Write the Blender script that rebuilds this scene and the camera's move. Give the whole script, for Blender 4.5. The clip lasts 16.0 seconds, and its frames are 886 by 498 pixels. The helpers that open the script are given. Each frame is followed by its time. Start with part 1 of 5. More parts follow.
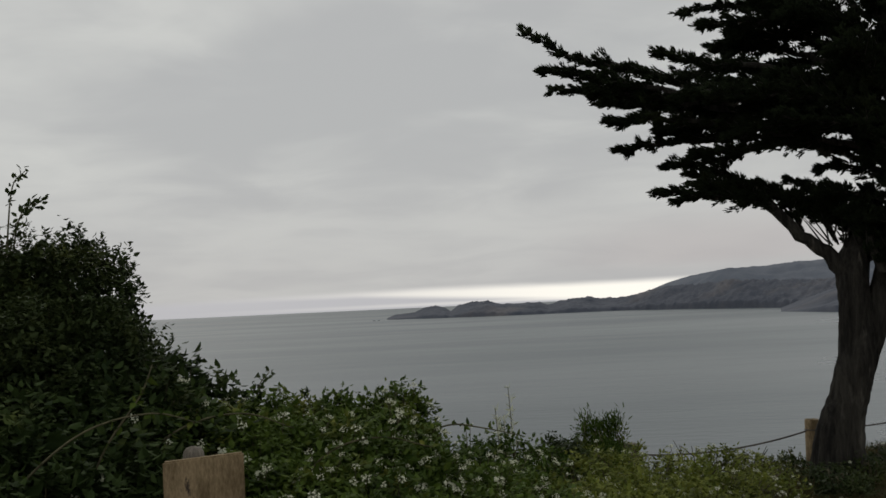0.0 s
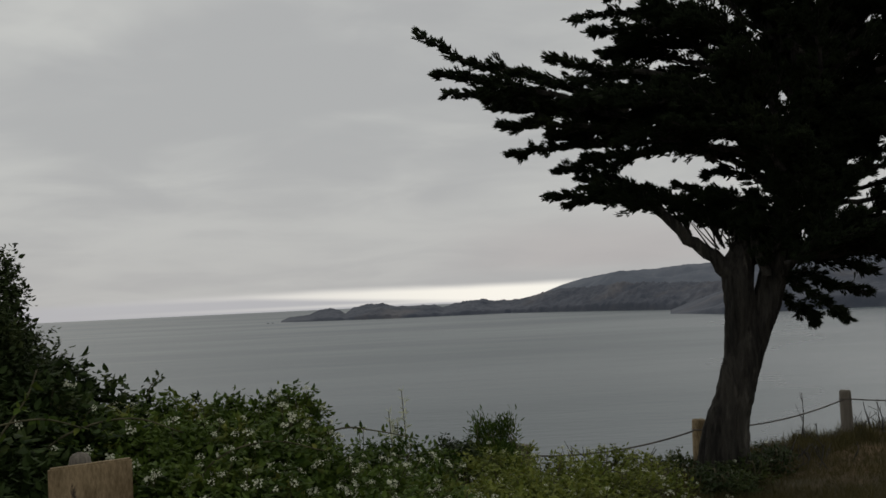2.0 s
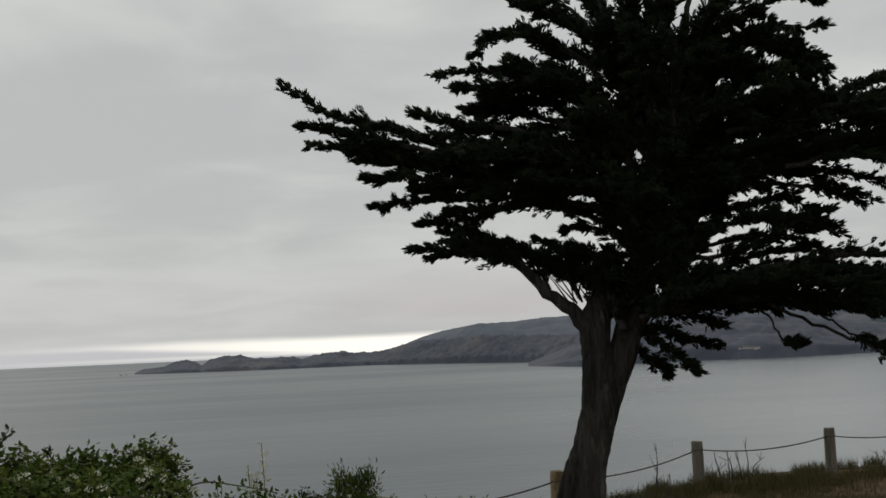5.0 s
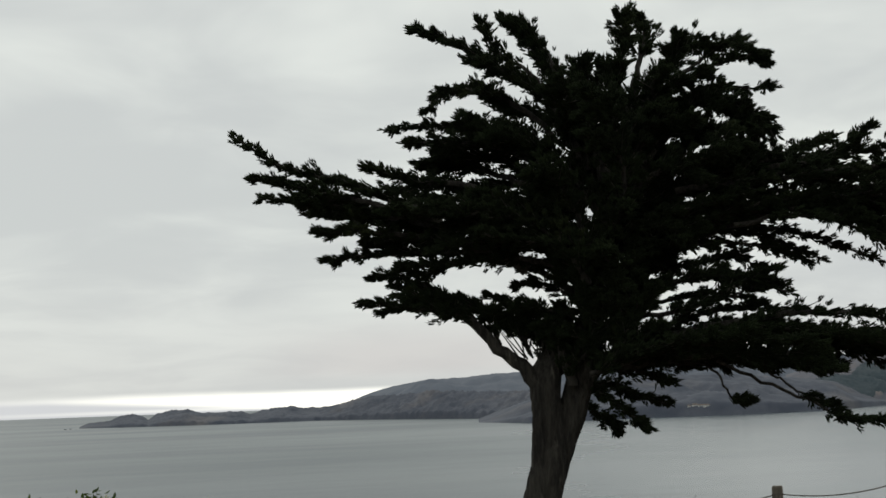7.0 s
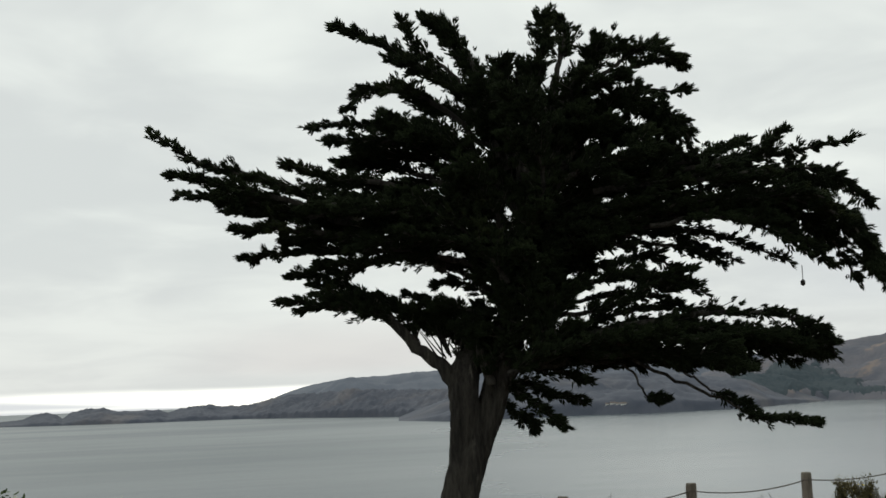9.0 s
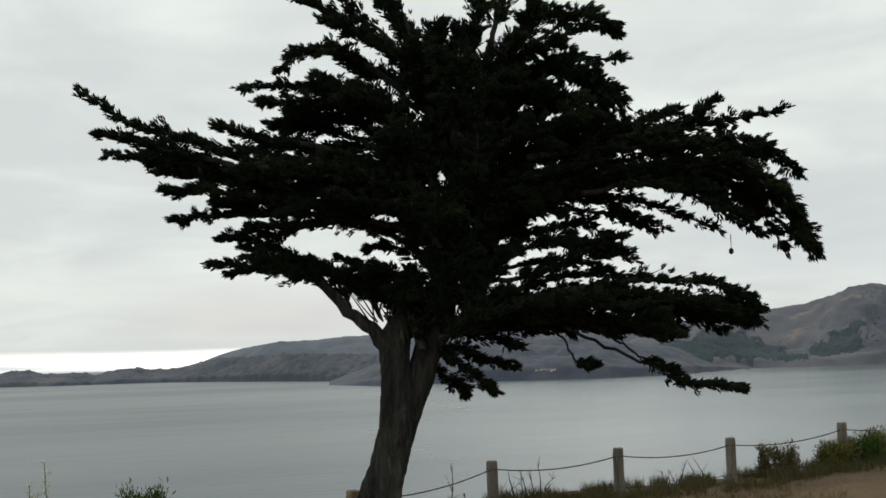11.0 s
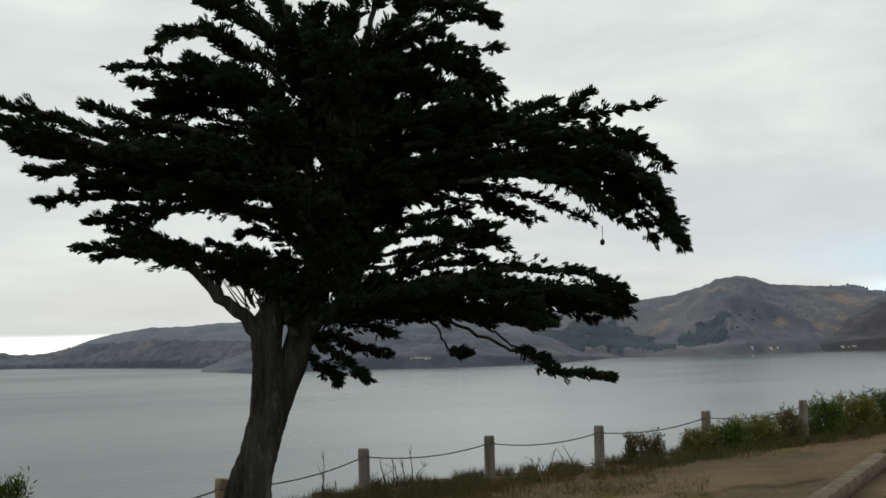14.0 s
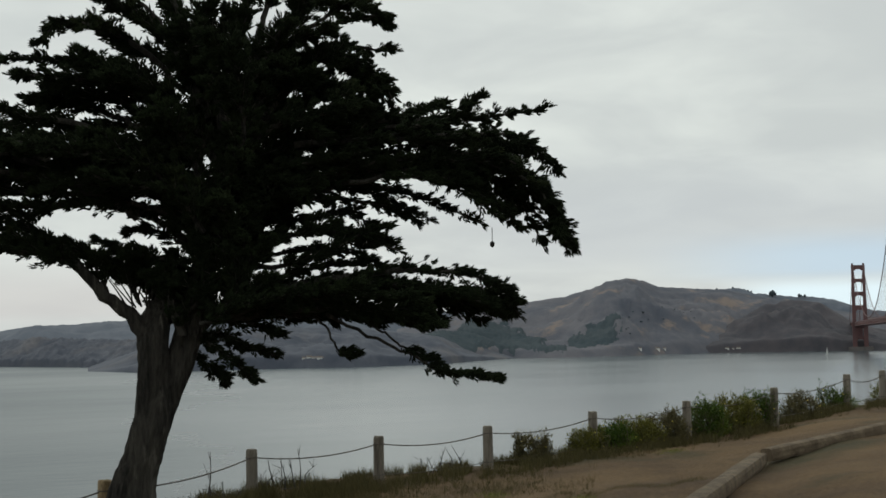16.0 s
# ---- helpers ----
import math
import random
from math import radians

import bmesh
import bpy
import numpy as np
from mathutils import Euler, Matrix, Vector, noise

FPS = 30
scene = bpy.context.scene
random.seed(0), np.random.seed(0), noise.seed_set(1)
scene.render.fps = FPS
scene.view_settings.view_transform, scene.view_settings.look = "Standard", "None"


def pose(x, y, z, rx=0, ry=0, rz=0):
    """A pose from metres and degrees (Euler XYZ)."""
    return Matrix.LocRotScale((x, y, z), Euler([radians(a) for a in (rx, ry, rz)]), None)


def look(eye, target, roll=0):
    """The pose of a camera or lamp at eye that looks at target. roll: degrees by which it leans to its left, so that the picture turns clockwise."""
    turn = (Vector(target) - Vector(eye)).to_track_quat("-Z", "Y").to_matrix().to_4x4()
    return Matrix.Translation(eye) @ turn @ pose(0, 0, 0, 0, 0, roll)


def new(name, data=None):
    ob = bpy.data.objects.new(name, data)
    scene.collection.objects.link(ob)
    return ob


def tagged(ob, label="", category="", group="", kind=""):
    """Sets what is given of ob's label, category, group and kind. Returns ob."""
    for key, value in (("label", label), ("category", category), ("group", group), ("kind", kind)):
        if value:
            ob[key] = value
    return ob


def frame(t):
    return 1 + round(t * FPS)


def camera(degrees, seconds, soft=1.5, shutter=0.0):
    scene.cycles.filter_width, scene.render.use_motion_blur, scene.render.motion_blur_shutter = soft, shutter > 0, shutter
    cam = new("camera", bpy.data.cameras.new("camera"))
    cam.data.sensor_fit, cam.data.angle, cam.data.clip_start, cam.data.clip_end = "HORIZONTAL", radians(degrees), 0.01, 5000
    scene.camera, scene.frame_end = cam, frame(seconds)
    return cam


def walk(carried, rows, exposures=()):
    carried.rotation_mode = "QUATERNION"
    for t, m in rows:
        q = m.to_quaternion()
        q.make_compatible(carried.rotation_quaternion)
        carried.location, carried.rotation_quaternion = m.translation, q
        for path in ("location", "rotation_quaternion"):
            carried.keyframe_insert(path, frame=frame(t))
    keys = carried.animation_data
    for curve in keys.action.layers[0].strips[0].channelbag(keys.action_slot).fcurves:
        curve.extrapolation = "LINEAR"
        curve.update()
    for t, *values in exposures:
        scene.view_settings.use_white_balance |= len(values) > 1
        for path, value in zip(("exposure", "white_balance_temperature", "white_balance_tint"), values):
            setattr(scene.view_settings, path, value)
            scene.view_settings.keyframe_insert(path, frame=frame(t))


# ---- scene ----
cam = camera(39.29, 16.0, 1.6)
PATH = [
    (0, pose(-0.005, 0.002, 1.651, 92.418, 2.659, -0.010)),
    (0.5, pose(-0.007, -0.003, 1.663, 92.396, 2.738, -1.157)),
    (1, pose(-0.005, -0.009, 1.660, 92.330, 2.474, -2.195)),
    (1.5, pose(-0.005, -0.005, 1.660, 92.284, 2.594, -3.777)),
    (2, pose(0.005, -0.007, 1.654, 92.306, 2.671, -4.862)),
    (2.5, pose(-0.000, -0.009, 1.660, 92.420, 2.964, -6.323)),
    (3, pose(-0.006, -0.019, 1.666, 92.646, 3.036, -7.783)),
    (3.5, pose(-0.005, -0.032, 1.664, 93.073, 2.668, -9.136)),
    (6, pose(-0.032, -0.040, 1.642, 95.553, 2.492, -12.276)),
    (6.5, pose(-0.028, -0.021, 1.633, 96.265, 2.281, -12.920)),
    (7, pose(-0.015, -0.022, 1.653, 96.870, 2.097, -13.606)),
    (7.5, pose(-0.019, -0.014, 1.655, 97.227, 2.180, -14.624)),
    (8, pose(0.002, -0.012, 1.666, 97.268, 2.257, -15.629)),
    (8.5, pose(0.004, -0.018, 1.667, 96.963, 2.215, -16.455)),
    (9, pose(0.009, -0.026, 1.658, 96.661, 2.109, -17.267)),
    (11.5, pose(0.021, 0.010, 1.649, 94.702, 1.659, -21.367)),
    (12, pose(0.027, 0.013, 1.645, 94.625, 1.655, -22.314)),
    (12.5, pose(0.025, 0.004, 1.649, 94.450, 1.468, -23.006)),
    (13, pose(0.031, 0.004, 1.649, 94.359, 1.392, -23.762)),
    (13.5, pose(0.041, 0.007, 1.648, 94.267, 1.618, -24.853)),
    (14, pose(0.054, 0.026, 1.648, 94.258, 1.267, -26.188)),
    (14.5, pose(0.068, 0.030, 1.642, 94.268, 1.189, -27.131)),
    (15, pose(0.074, 0.005, 1.642, 94.319, 1.157, -28.537)),
    (15.5, pose(0.079, -0.004, 1.643, 94.278, 1.029, -29.996)),
    (16, pose(0.075, -0.022, 1.652, 94.172, 0.938, -31.117)),
]
EXPOSURES = [(0, 0.0, 6620, 9), (2, -0.12, 6620, 9), (3.5, -0.05, 6620, 9), (6, 0.25, 6600, 6), (7, 0.42, 6580, 5), (9, 0.6, 6560, 4), (11.5, 0.58, 6530, 3), (14, 0.58, 6530, 3), (16, 0.42, 6530, 3)]
walk(cam, PATH, EXPOSURES)

# colours of the overcast sky and the sea under it
CLOUD_DARK, CLOUD_LIGHT, CLOUD_LOW = (0.46, 0.47, 0.48), (0.605, 0.615, 0.605), (0.47, 0.47, 0.485)
SEA_HAZE, GAP_LIGHT = (0.50, 0.505, 0.55), (1.05, 1.02, 0.95)
SEA_DARK, SEA_LIGHT, SEA_ROUGH = (0.056, 0.076, 0.085), (0.077, 0.099, 0.109), 0.32

# ---- world and sun ----
def link(nt, a, b):
    nt.links.new(a, b)


def node(nt, kind, **inputs):
    n = nt.nodes.new(kind)
    for key, value in inputs.items():
        n.inputs[key].default_value = value
    return n


def math_node(nt, op, a, b=None, clamp=False):
    n = nt.nodes.new("ShaderNodeMath")
    n.operation, n.use_clamp = op, clamp
    for i, v in enumerate((a, b)):
        if v is None:
            continue
        if isinstance(v, (int, float)):
            n.inputs[i].default_value = v
        else:
            nt.links.new(v, n.inputs[i])
    return n.outputs[0]


def span(nt, v, lo, hi, a=0.0, b=1.0):
    n = nt.nodes.new("ShaderNodeMapRange")
    n.interpolation_type = "SMOOTHSTEP"
    nt.links.new(v, n.inputs[0])
    for i, x in enumerate((lo, hi, a, b)):
        n.inputs[i + 1].default_value = x
    return n.outputs[0]


def mix_colour(nt, fac, a, b, blend="MIX"):
    n = nt.nodes.new("ShaderNodeMix")
    n.data_type, n.blend_type = "RGBA", blend
    for i, v in ((0, fac), (6, a), (7, b)):
        if isinstance(v, (int, float)):
            n.inputs[i].default_value = v
        elif isinstance(v, tuple):
            n.inputs[i].default_value = (*v, 1) if len(v) == 3 else v
        else:
            nt.links.new(v, n.inputs[i])
    return n.outputs[2]


SUN_EL, SUN_AZ = radians(38), radians(-20)
world = bpy.data.worlds.new("overcast_sky")
scene.world = world
world.use_nodes = True
wt = world.node_tree
wt.nodes.clear()
sky = wt.nodes.new("ShaderNodeTexSky")
sky.sky_type, sky.sun_disc, sky.sun_elevation, sky.sun_rotation = "NISHITA", False, SUN_EL, SUN_AZ
coord = wt.nodes.new("ShaderNodeTexCoord")
sep = wt.nodes.new("ShaderNodeSeparateXYZ")
link(wt, coord.outputs["Generated"], sep.inputs[0])
dx, dy, dz = sep.outputs
elev = math_node(wt, "MULTIPLY", math_node(wt, "ARCSINE", dz), 57.2958)
azim = math_node(wt, "MULTIPLY", math_node(wt, "ARCTAN2", dx, dy), 57.2958)
# the cloud deck, seen in perspective: its folds run flat towards the horizon
height = math_node(wt, "ADD", math_node(wt, "MAXIMUM", dz, 0.0), 0.16)
deck = wt.nodes.new("ShaderNodeCombineXYZ")
link(wt, math_node(wt, "DIVIDE", dx, height), deck.inputs[0])
link(wt, math_node(wt, "DIVIDE", dy, height), deck.inputs[1])


def cloud_noise(scale, detail, stretch, offset):
    m = wt.nodes.new("ShaderNodeMapping")
    m.inputs["Scale"].default_value = stretch
    m.inputs["Location"].default_value = offset
    link(wt, deck.outputs[0], m.inputs[0])
    n = node(wt, "ShaderNodeTexNoise", Scale=scale, Detail=detail, Roughness=0.55, Distortion=0.4)
    link(wt, m.outputs[0], n.inputs["Vector"])
    return n.outputs["Fac"]


folds = math_node(wt, "ADD", math_node(wt, "MULTIPLY", cloud_noise(0.8, 3, (0.9, 0.9, 1), (3.1, 1.7, 0)), 0.65),
                  math_node(wt, "MULTIPLY", cloud_noise(2.3, 4, (1, 1, 1), (7.3, 2.2, 0)), 0.35))
folds = span(wt, folds, 0.38, 0.62)
cloud = mix_colour(wt, folds, CLOUD_DARK, CLOUD_LIGHT)
# lower clouds are heavier and faintly violet in the west
low = span(wt, elev, 1.0, 9.0, 1.0, 0.0)
cloud = mix_colour(wt, math_node(wt, "MULTIPLY", low, 0.55), cloud, CLOUD_LOW)
# the gap of bright sky under the deck, out to sea
top_edge = math_node(wt, "ADD", math_node(wt, "MULTIPLY", azim, 0.006), 0.58)
wob = cloud_noise(2.5, 3, (0.3, 0.3, 1), (1.0, 4.0, 0))
top_edge = math_node(wt, "ADD", top_edge, math_node(wt, "MULTIPLY", math_node(wt, "SUBTRACT", wob, 0.5), 0.35))
under = span(wt, math_node(wt, "SUBTRACT", elev, top_edge), -0.24, 0.14, 1.0, 0.0)
lower_edge = math_node(wt, "SUBTRACT", 0.42, math_node(wt, "MULTIPLY", math_node(wt, "MAXIMUM", math_node(wt, "ADD", azim, 4.0), 0.0), 0.055))
above = span(wt, math_node(wt, "SUBTRACT", elev, lower_edge), -0.16, 0.12)
strip = math_node(wt, "MULTIPLY", under, above)
reach = math_node(wt, "MULTIPLY", span(wt, azim, -14.0, 8.0), span(wt, azim, 13.0, 24.0, 1.0, 0.0))
cloud = mix_colour(wt, math_node(wt, "MULTIPLY", under, 0.75), cloud, SEA_HAZE)
cloud = mix_colour(wt, math_node(wt, "MULTIPLY", strip, reach), cloud, GAP_LIGHT)
# a faint rose under the deck beside the ridge, and heavier cloud over the strait
rose = math_node(wt, "MULTIPLY", math_node(wt, "MULTIPLY", span(wt, azim, 3.0, 11.0), span(wt, azim, 14.0, 24.0, 1.0, 0.0)), math_node(wt, "MULTIPLY", span(wt, elev, 0.8, 1.6), span(wt, elev, 2.2, 4.2, 1.0, 0.0)))
cloud = mix_colour(wt, math_node(wt, "MULTIPLY", rose, 0.55), cloud, (0.475, 0.445, 0.455))
heavy = math_node(wt, "MULTIPLY", span(wt, azim, 27.0, 40.0), math_node(wt, "MULTIPLY", span(wt, elev, 2.4, 4.0), span(wt, elev, 5.0, 9.5, 1.0, 0.0)))
cloud = mix_colour(wt, math_node(wt, "MULTIPLY", heavy, 0.6), cloud, (0.43, 0.44, 0.475))
# the thin bright line on the horizon
line = math_node(wt, "MULTIPLY", span(wt, elev, -0.20, -0.12), span(wt, elev, -0.1, 0.03, 1.0, 0.0))
cloud = mix_colour(wt, math_node(wt, "MULTIPLY", math_node(wt, "MULTIPLY", line, reach), 0.4), cloud, GAP_LIGHT)
# open sky over the strait, beside the bridge
blue = math_node(wt, "MULTIPLY", span(wt, azim, 39.0, 49.0), math_node(wt, "MULTIPLY", span(wt, elev, 2.1, 2.9), span(wt, elev, 3.4, 5.0, 1.0, 0.0)))
cloud = mix_colour(wt, math_node(wt, "MULTIPLY", blue, 0.75), cloud, (0.44, 0.54, 0.66))
clear = math_node(wt, "MULTIPLY", span(wt, azim, 43.0, 47.0), span(wt, elev, 1.9, 2.7, 1.0, 0.0))
cloud = mix_colour(wt, math_node(wt, "MULTIPLY", clear, 0.8), cloud, (0.66, 0.76, 0.84))
bg_cloud = node(wt, "ShaderNodeBackground", Strength=1.0)
link(wt, cloud, bg_cloud.inputs[0])
bg_sky = node(wt, "ShaderNodeBackground", Strength=0.05)
link(wt, sky.outputs[0], bg_sky.inputs[0])
blend_sky = node(wt, "ShaderNodeMixShader", Fac=0.04)
link(wt, bg_cloud.outputs[0], blend_sky.inputs[1])
link(wt, bg_sky.outputs[0], blend_sky.inputs[2])
out = wt.nodes.new("ShaderNodeOutputWorld")
link(wt, blend_sky.outputs[0], out.inputs[0])

sun = new("sun", bpy.data.lights.new("sun", "SUN"))
sun.data.energy, sun.data.angle, sun.data.color = 0.5, radians(25), (1.0, 0.96, 0.9)
sun_dir = Vector((math.sin(SUN_AZ) * math.cos(SUN_EL), math.cos(SUN_AZ) * math.cos(SUN_EL), math.sin(SUN_EL)))
sun.matrix_world = look(sun_dir * 100, (0, 0, 0))

# ---- materials ----
def material(name, dark, light, scale=4.0, fine=40.0, rough=0.85, bump=0.4, depth=0.02, spot=None, spot_at=(0.55, 0.7), spot_scale=1.0,
             vary=0.0, island=0.0, stretch=(1, 1, 1), sheen=0.3, through_light=0.0):
    """A rough natural surface: two scales of colour, fine relief, and one kind of stain or patch."""
    m = bpy.data.materials.new(name)
    m.use_nodes = True
    nt = m.node_tree
    bsdf = nt.nodes["Principled BSDF"]
    co = nt.nodes.new("ShaderNodeTexCoord")
    mp = nt.nodes.new("ShaderNodeMapping")
    mp.inputs["Scale"].default_value = stretch
    link(nt, co.outputs["Object"], mp.inputs[0])
    big = node(nt, "ShaderNodeTexNoise", Scale=scale, Detail=5.0, Roughness=0.6)
    small = node(nt, "ShaderNodeTexNoise", Scale=fine, Detail=4.0, Roughness=0.65)
    for n in (big, small):
        link(nt, mp.outputs[0], n.inputs["Vector"])
    both = math_node(nt, "ADD", math_node(nt, "MULTIPLY", big.outputs["Fac"], 0.6), math_node(nt, "MULTIPLY", small.outputs["Fac"], 0.4))
    fac = span(nt, both, 0.36, 0.64)
    if island:
        geo = nt.nodes.new("ShaderNodeNewGeometry")
        fac = math_node(nt, "ADD", math_node(nt, "MULTIPLY", fac, 1 - island), math_node(nt, "MULTIPLY", geo.outputs["Random Per Island"], island))
    if vary:
        info = nt.nodes.new("ShaderNodeObjectInfo")
        fac = math_node(nt, "ADD", fac, math_node(nt, "MULTIPLY", math_node(nt, "SUBTRACT", info.outputs["Random"], 0.5), vary), clamp=True)
    colour = mix_colour(nt, fac, dark, light)
    if spot:
        third = node(nt, "ShaderNodeTexNoise", Scale=spot_scale, Detail=6.0, Roughness=0.62)
        link(nt, mp.outputs[0], third.inputs["Vector"])
        colour = mix_colour(nt, span(nt, third.outputs["Fac"], *spot_at), colour, spot)
    link(nt, colour, bsdf.inputs["Base Color"])
    bsdf.inputs["Roughness"].default_value = rough
    bsdf.inputs["Specular IOR Level"].default_value = sheen
    if bump:
        b = node(nt, "ShaderNodeBump", Strength=bump, Distance=depth)
        link(nt, small.outputs["Fac"], b.inputs["Height"])
        link(nt, b.outputs[0], bsdf.inputs["Normal"])
    if through_light:
        tr = nt.nodes.new("ShaderNodeBsdfTranslucent")
        link(nt, colour, tr.inputs[0])
        ms = node(nt, "ShaderNodeMixShader", Fac=through_light)
        link(nt, bsdf.outputs[0], ms.inputs[1])
        link(nt, tr.outputs[0], ms.inputs[2])
        link(nt, ms.outputs[0], nt.nodes["Material Output"].inputs[0])
    return m


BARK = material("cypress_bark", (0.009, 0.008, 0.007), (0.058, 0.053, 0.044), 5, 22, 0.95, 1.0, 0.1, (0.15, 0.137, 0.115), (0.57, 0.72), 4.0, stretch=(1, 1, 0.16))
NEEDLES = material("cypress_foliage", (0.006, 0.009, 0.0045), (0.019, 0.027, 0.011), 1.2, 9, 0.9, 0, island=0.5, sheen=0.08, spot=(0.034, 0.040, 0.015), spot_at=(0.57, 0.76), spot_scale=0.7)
DEAD_NEEDLES = material("dry_cypress_foliage", (0.05, 0.04, 0.028), (0.11, 0.085, 0.06), 1.2, 9, 0.9, 0, island=0.5)
TIMBER = material("weathered_post_wood", (0.085, 0.074, 0.06), (0.22, 0.195, 0.16), 6, 60, 0.9, 0.6, 0.01, (0.09, 0.08, 0.07), (0.55, 0.75), 5, vary=0.4, stretch=(1, 1, 0.12))
LOG = material("weathered_log", (0.07, 0.051, 0.033), (0.175, 0.135, 0.09), 4, 40, 0.9, 0.7, 0.02, (0.10, 0.075, 0.05), (0.5, 0.7), 1.5, vary=0.3)
BOARD = material("brown_board_wood", (0.13, 0.093, 0.048), (0.34, 0.255, 0.15), 7, 60, 0.9, 0.6, 0.01, (0.05, 0.038, 0.028), (0.6, 0.7), 14, stretch=(1, 1, 0.3))
WIRE = material("rusted_cable", (0.05, 0.045, 0.04), (0.12, 0.10, 0.085), 20, 200, 0.7, 0.3, 0.002)
LEAF_DARK = material("dark_shrub_leaves", (0.012, 0.022, 0.007), (0.05, 0.07, 0.02), 1.6, 6, 0.7, 0, island=0.5, sheen=0.15, through_light=0.15, spot=(0.085, 0.10, 0.028), spot_at=(0.52, 0.72), spot_scale=2.2)
LEAF_MID = material("bramble_leaves", (0.016, 0.036, 0.006), (0.10, 0.148, 0.026), 1.6, 6, 0.7, 0, island=0.55, sheen=0.1, through_light=0.2, spot=(0.165, 0.17, 0.034), spot_at=(0.52, 0.72), spot_scale=2.6)
LEAF_LIGHT = material("weed_leaves", (0.065, 0.095, 0.014), (0.25, 0.27, 0.055), 1.6, 6, 0.7, 0, island=0.5, sheen=0.15, through_light=0.25, spot=(0.05, 0.062, 0.014), spot_at=(0.48, 0.66), spot_scale=2.0)
LEAF_BROAD = material("broad_shrub_leaves", (0.008, 0.016, 0.005), (0.052, 0.080, 0.024), 1.6, 6, 0.7, 0, island=0.65, sheen=0.06, through_light=0.15, spot=(0.085, 0.105, 0.03), spot_at=(0.54, 0.74), spot_scale=2.2)
LEAF_OLIVE = material("olive_bush_leaves", (0.05, 0.056, 0.012), (0.2, 0.185, 0.042), 1.6, 6, 0.75, 0, island=0.5, sheen=0.12, through_light=0.2)
LEAF_DRY = material("dry_weed_leaves", (0.05, 0.045, 0.018), (0.16, 0.135, 0.055), 1.0, 6, 0.8, 0, island=0.75, through_light=0.2)
STEM = material("green_brown_stems", (0.05, 0.045, 0.025), (0.12, 0.11, 0.06), 6, 30, 0.9, 0.2)
TWIG = material("dead_grey_twigs", (0.03, 0.027, 0.024), (0.09, 0.08, 0.07), 6, 30, 0.95, 0.2)
PETAL = material("white_umbel_petals", (0.42, 0.44, 0.30), (0.74, 0.74, 0.60), 6, 40, 0.8, 0, island=0.5, through_light=0.2)
PETAL_YELLOW = material("yellow_petals", (0.45, 0.36, 0.05), (0.7, 0.58, 0.1), 6, 40, 0.8, 0, island=0.5)
DIRT = material("trodden_dirt", (0.050, 0.029, 0.013), (0.136, 0.086, 0.040), 0.35, 16, 0.95, 0.7, 0.05, (0.046, 0.038, 0.016), (0.52, 0.66), 0.22)
CLIFF = material("bluff_scrub", (0.04, 0.045, 0.025), (0.13, 0.115, 0.075), 0.3, 4, 0.95, 0.8, 0.2)
GRASS = material("dry_green_grass", (0.034, 0.032, 0.010), (0.115, 0.096, 0.035), 0.8, 5, 0.85, 0, island=0.7, through_light=0.2)
# the far hills carry distance haze painted into their base colours, bluish grey
HAZED_SCRUB = material("hazed_headland_scrub", (0.057, 0.066, 0.088), (0.092, 0.100, 0.123), 0.005, 0.02, 0.95, 0.25, 5.0, (0.120, 0.116, 0.125), (0.5, 0.7), 0.004)
HAZED_RIDGE = material("hazed_ridge_scrub", (0.096, 0.112, 0.142), (0.124, 0.138, 0.166), 0.004, 0.02, 0.95, 0.3, 5.0)
HAZED_DRY_HILL = material("hazed_dry_grass_hill", (0.072, 0.080, 0.102), (0.122, 0.120, 0.136), 0.004, 0.02, 0.95, 0.4, 6.0, (0.19, 0.155, 0.138), (0.55, 0.66), 0.006)
HAZED_BROWN_HILL = material("hazed_brown_brush_hill", (0.056, 0.056, 0.067), (0.088, 0.080, 0.088), 0.005, 0.03, 0.95, 0.5, 6.0)
# far trees: blue-grey haze is mixed into the crown colour itself
HAZED_WOODS = material("hazed_tree_crowns", (0.047, 0.064, 0.075), (0.068, 0.083, 0.092), 0.008, 0.08, 0.95, 0.5, 3.0, island=0.06, sheen=0.05)
BRIDGE_RED = material("orange_bridge_paint", (0.105, 0.058, 0.060), (0.155, 0.078, 0.076), 0.02, 0.4, 0.6, 0)
CONCRETE = material("pier_concrete", (0.10, 0.09, 0.09), (0.17, 0.155, 0.15), 0.05, 0.5, 0.9, 0.2, 0.2)
HOUSE_WHITE = material("white_house_paint", (0.6, 0.6, 0.58), (0.8, 0.8, 0.78), 0.2, 3, 0.7, 0)
HOUSE_ROOF = material("house_roof", (0.12, 0.10, 0.09), (0.22, 0.19, 0.17), 0.2, 3, 0.8, 0)
SAIL = material("white_sailcloth", (0.7, 0.7, 0.68), (0.82, 0.82, 0.8), 0.3, 3, 0.7, 0)

WATER = bpy.data.materials.new("sea_water")
WATER.use_nodes = True
nt = WATER.node_tree
bsdf = nt.nodes["Principled BSDF"]
co = nt.nodes.new("ShaderNodeTexCoord")


def swell(scale, detail, stretch, turn=0.0):
    mp = nt.nodes.new("ShaderNodeMapping")
    mp.inputs["Scale"].default_value = stretch
    mp.inputs["Rotation"].default_value = (0, 0, turn)
    link(nt, co.outputs["Object"], mp.inputs[0])
    n = node(nt, "ShaderNodeTexNoise", Scale=scale, Detail=detail, Roughness=0.6)
    link(nt, mp.outputs[0], n.inputs["Vector"])
    return n.outputs["Fac"]


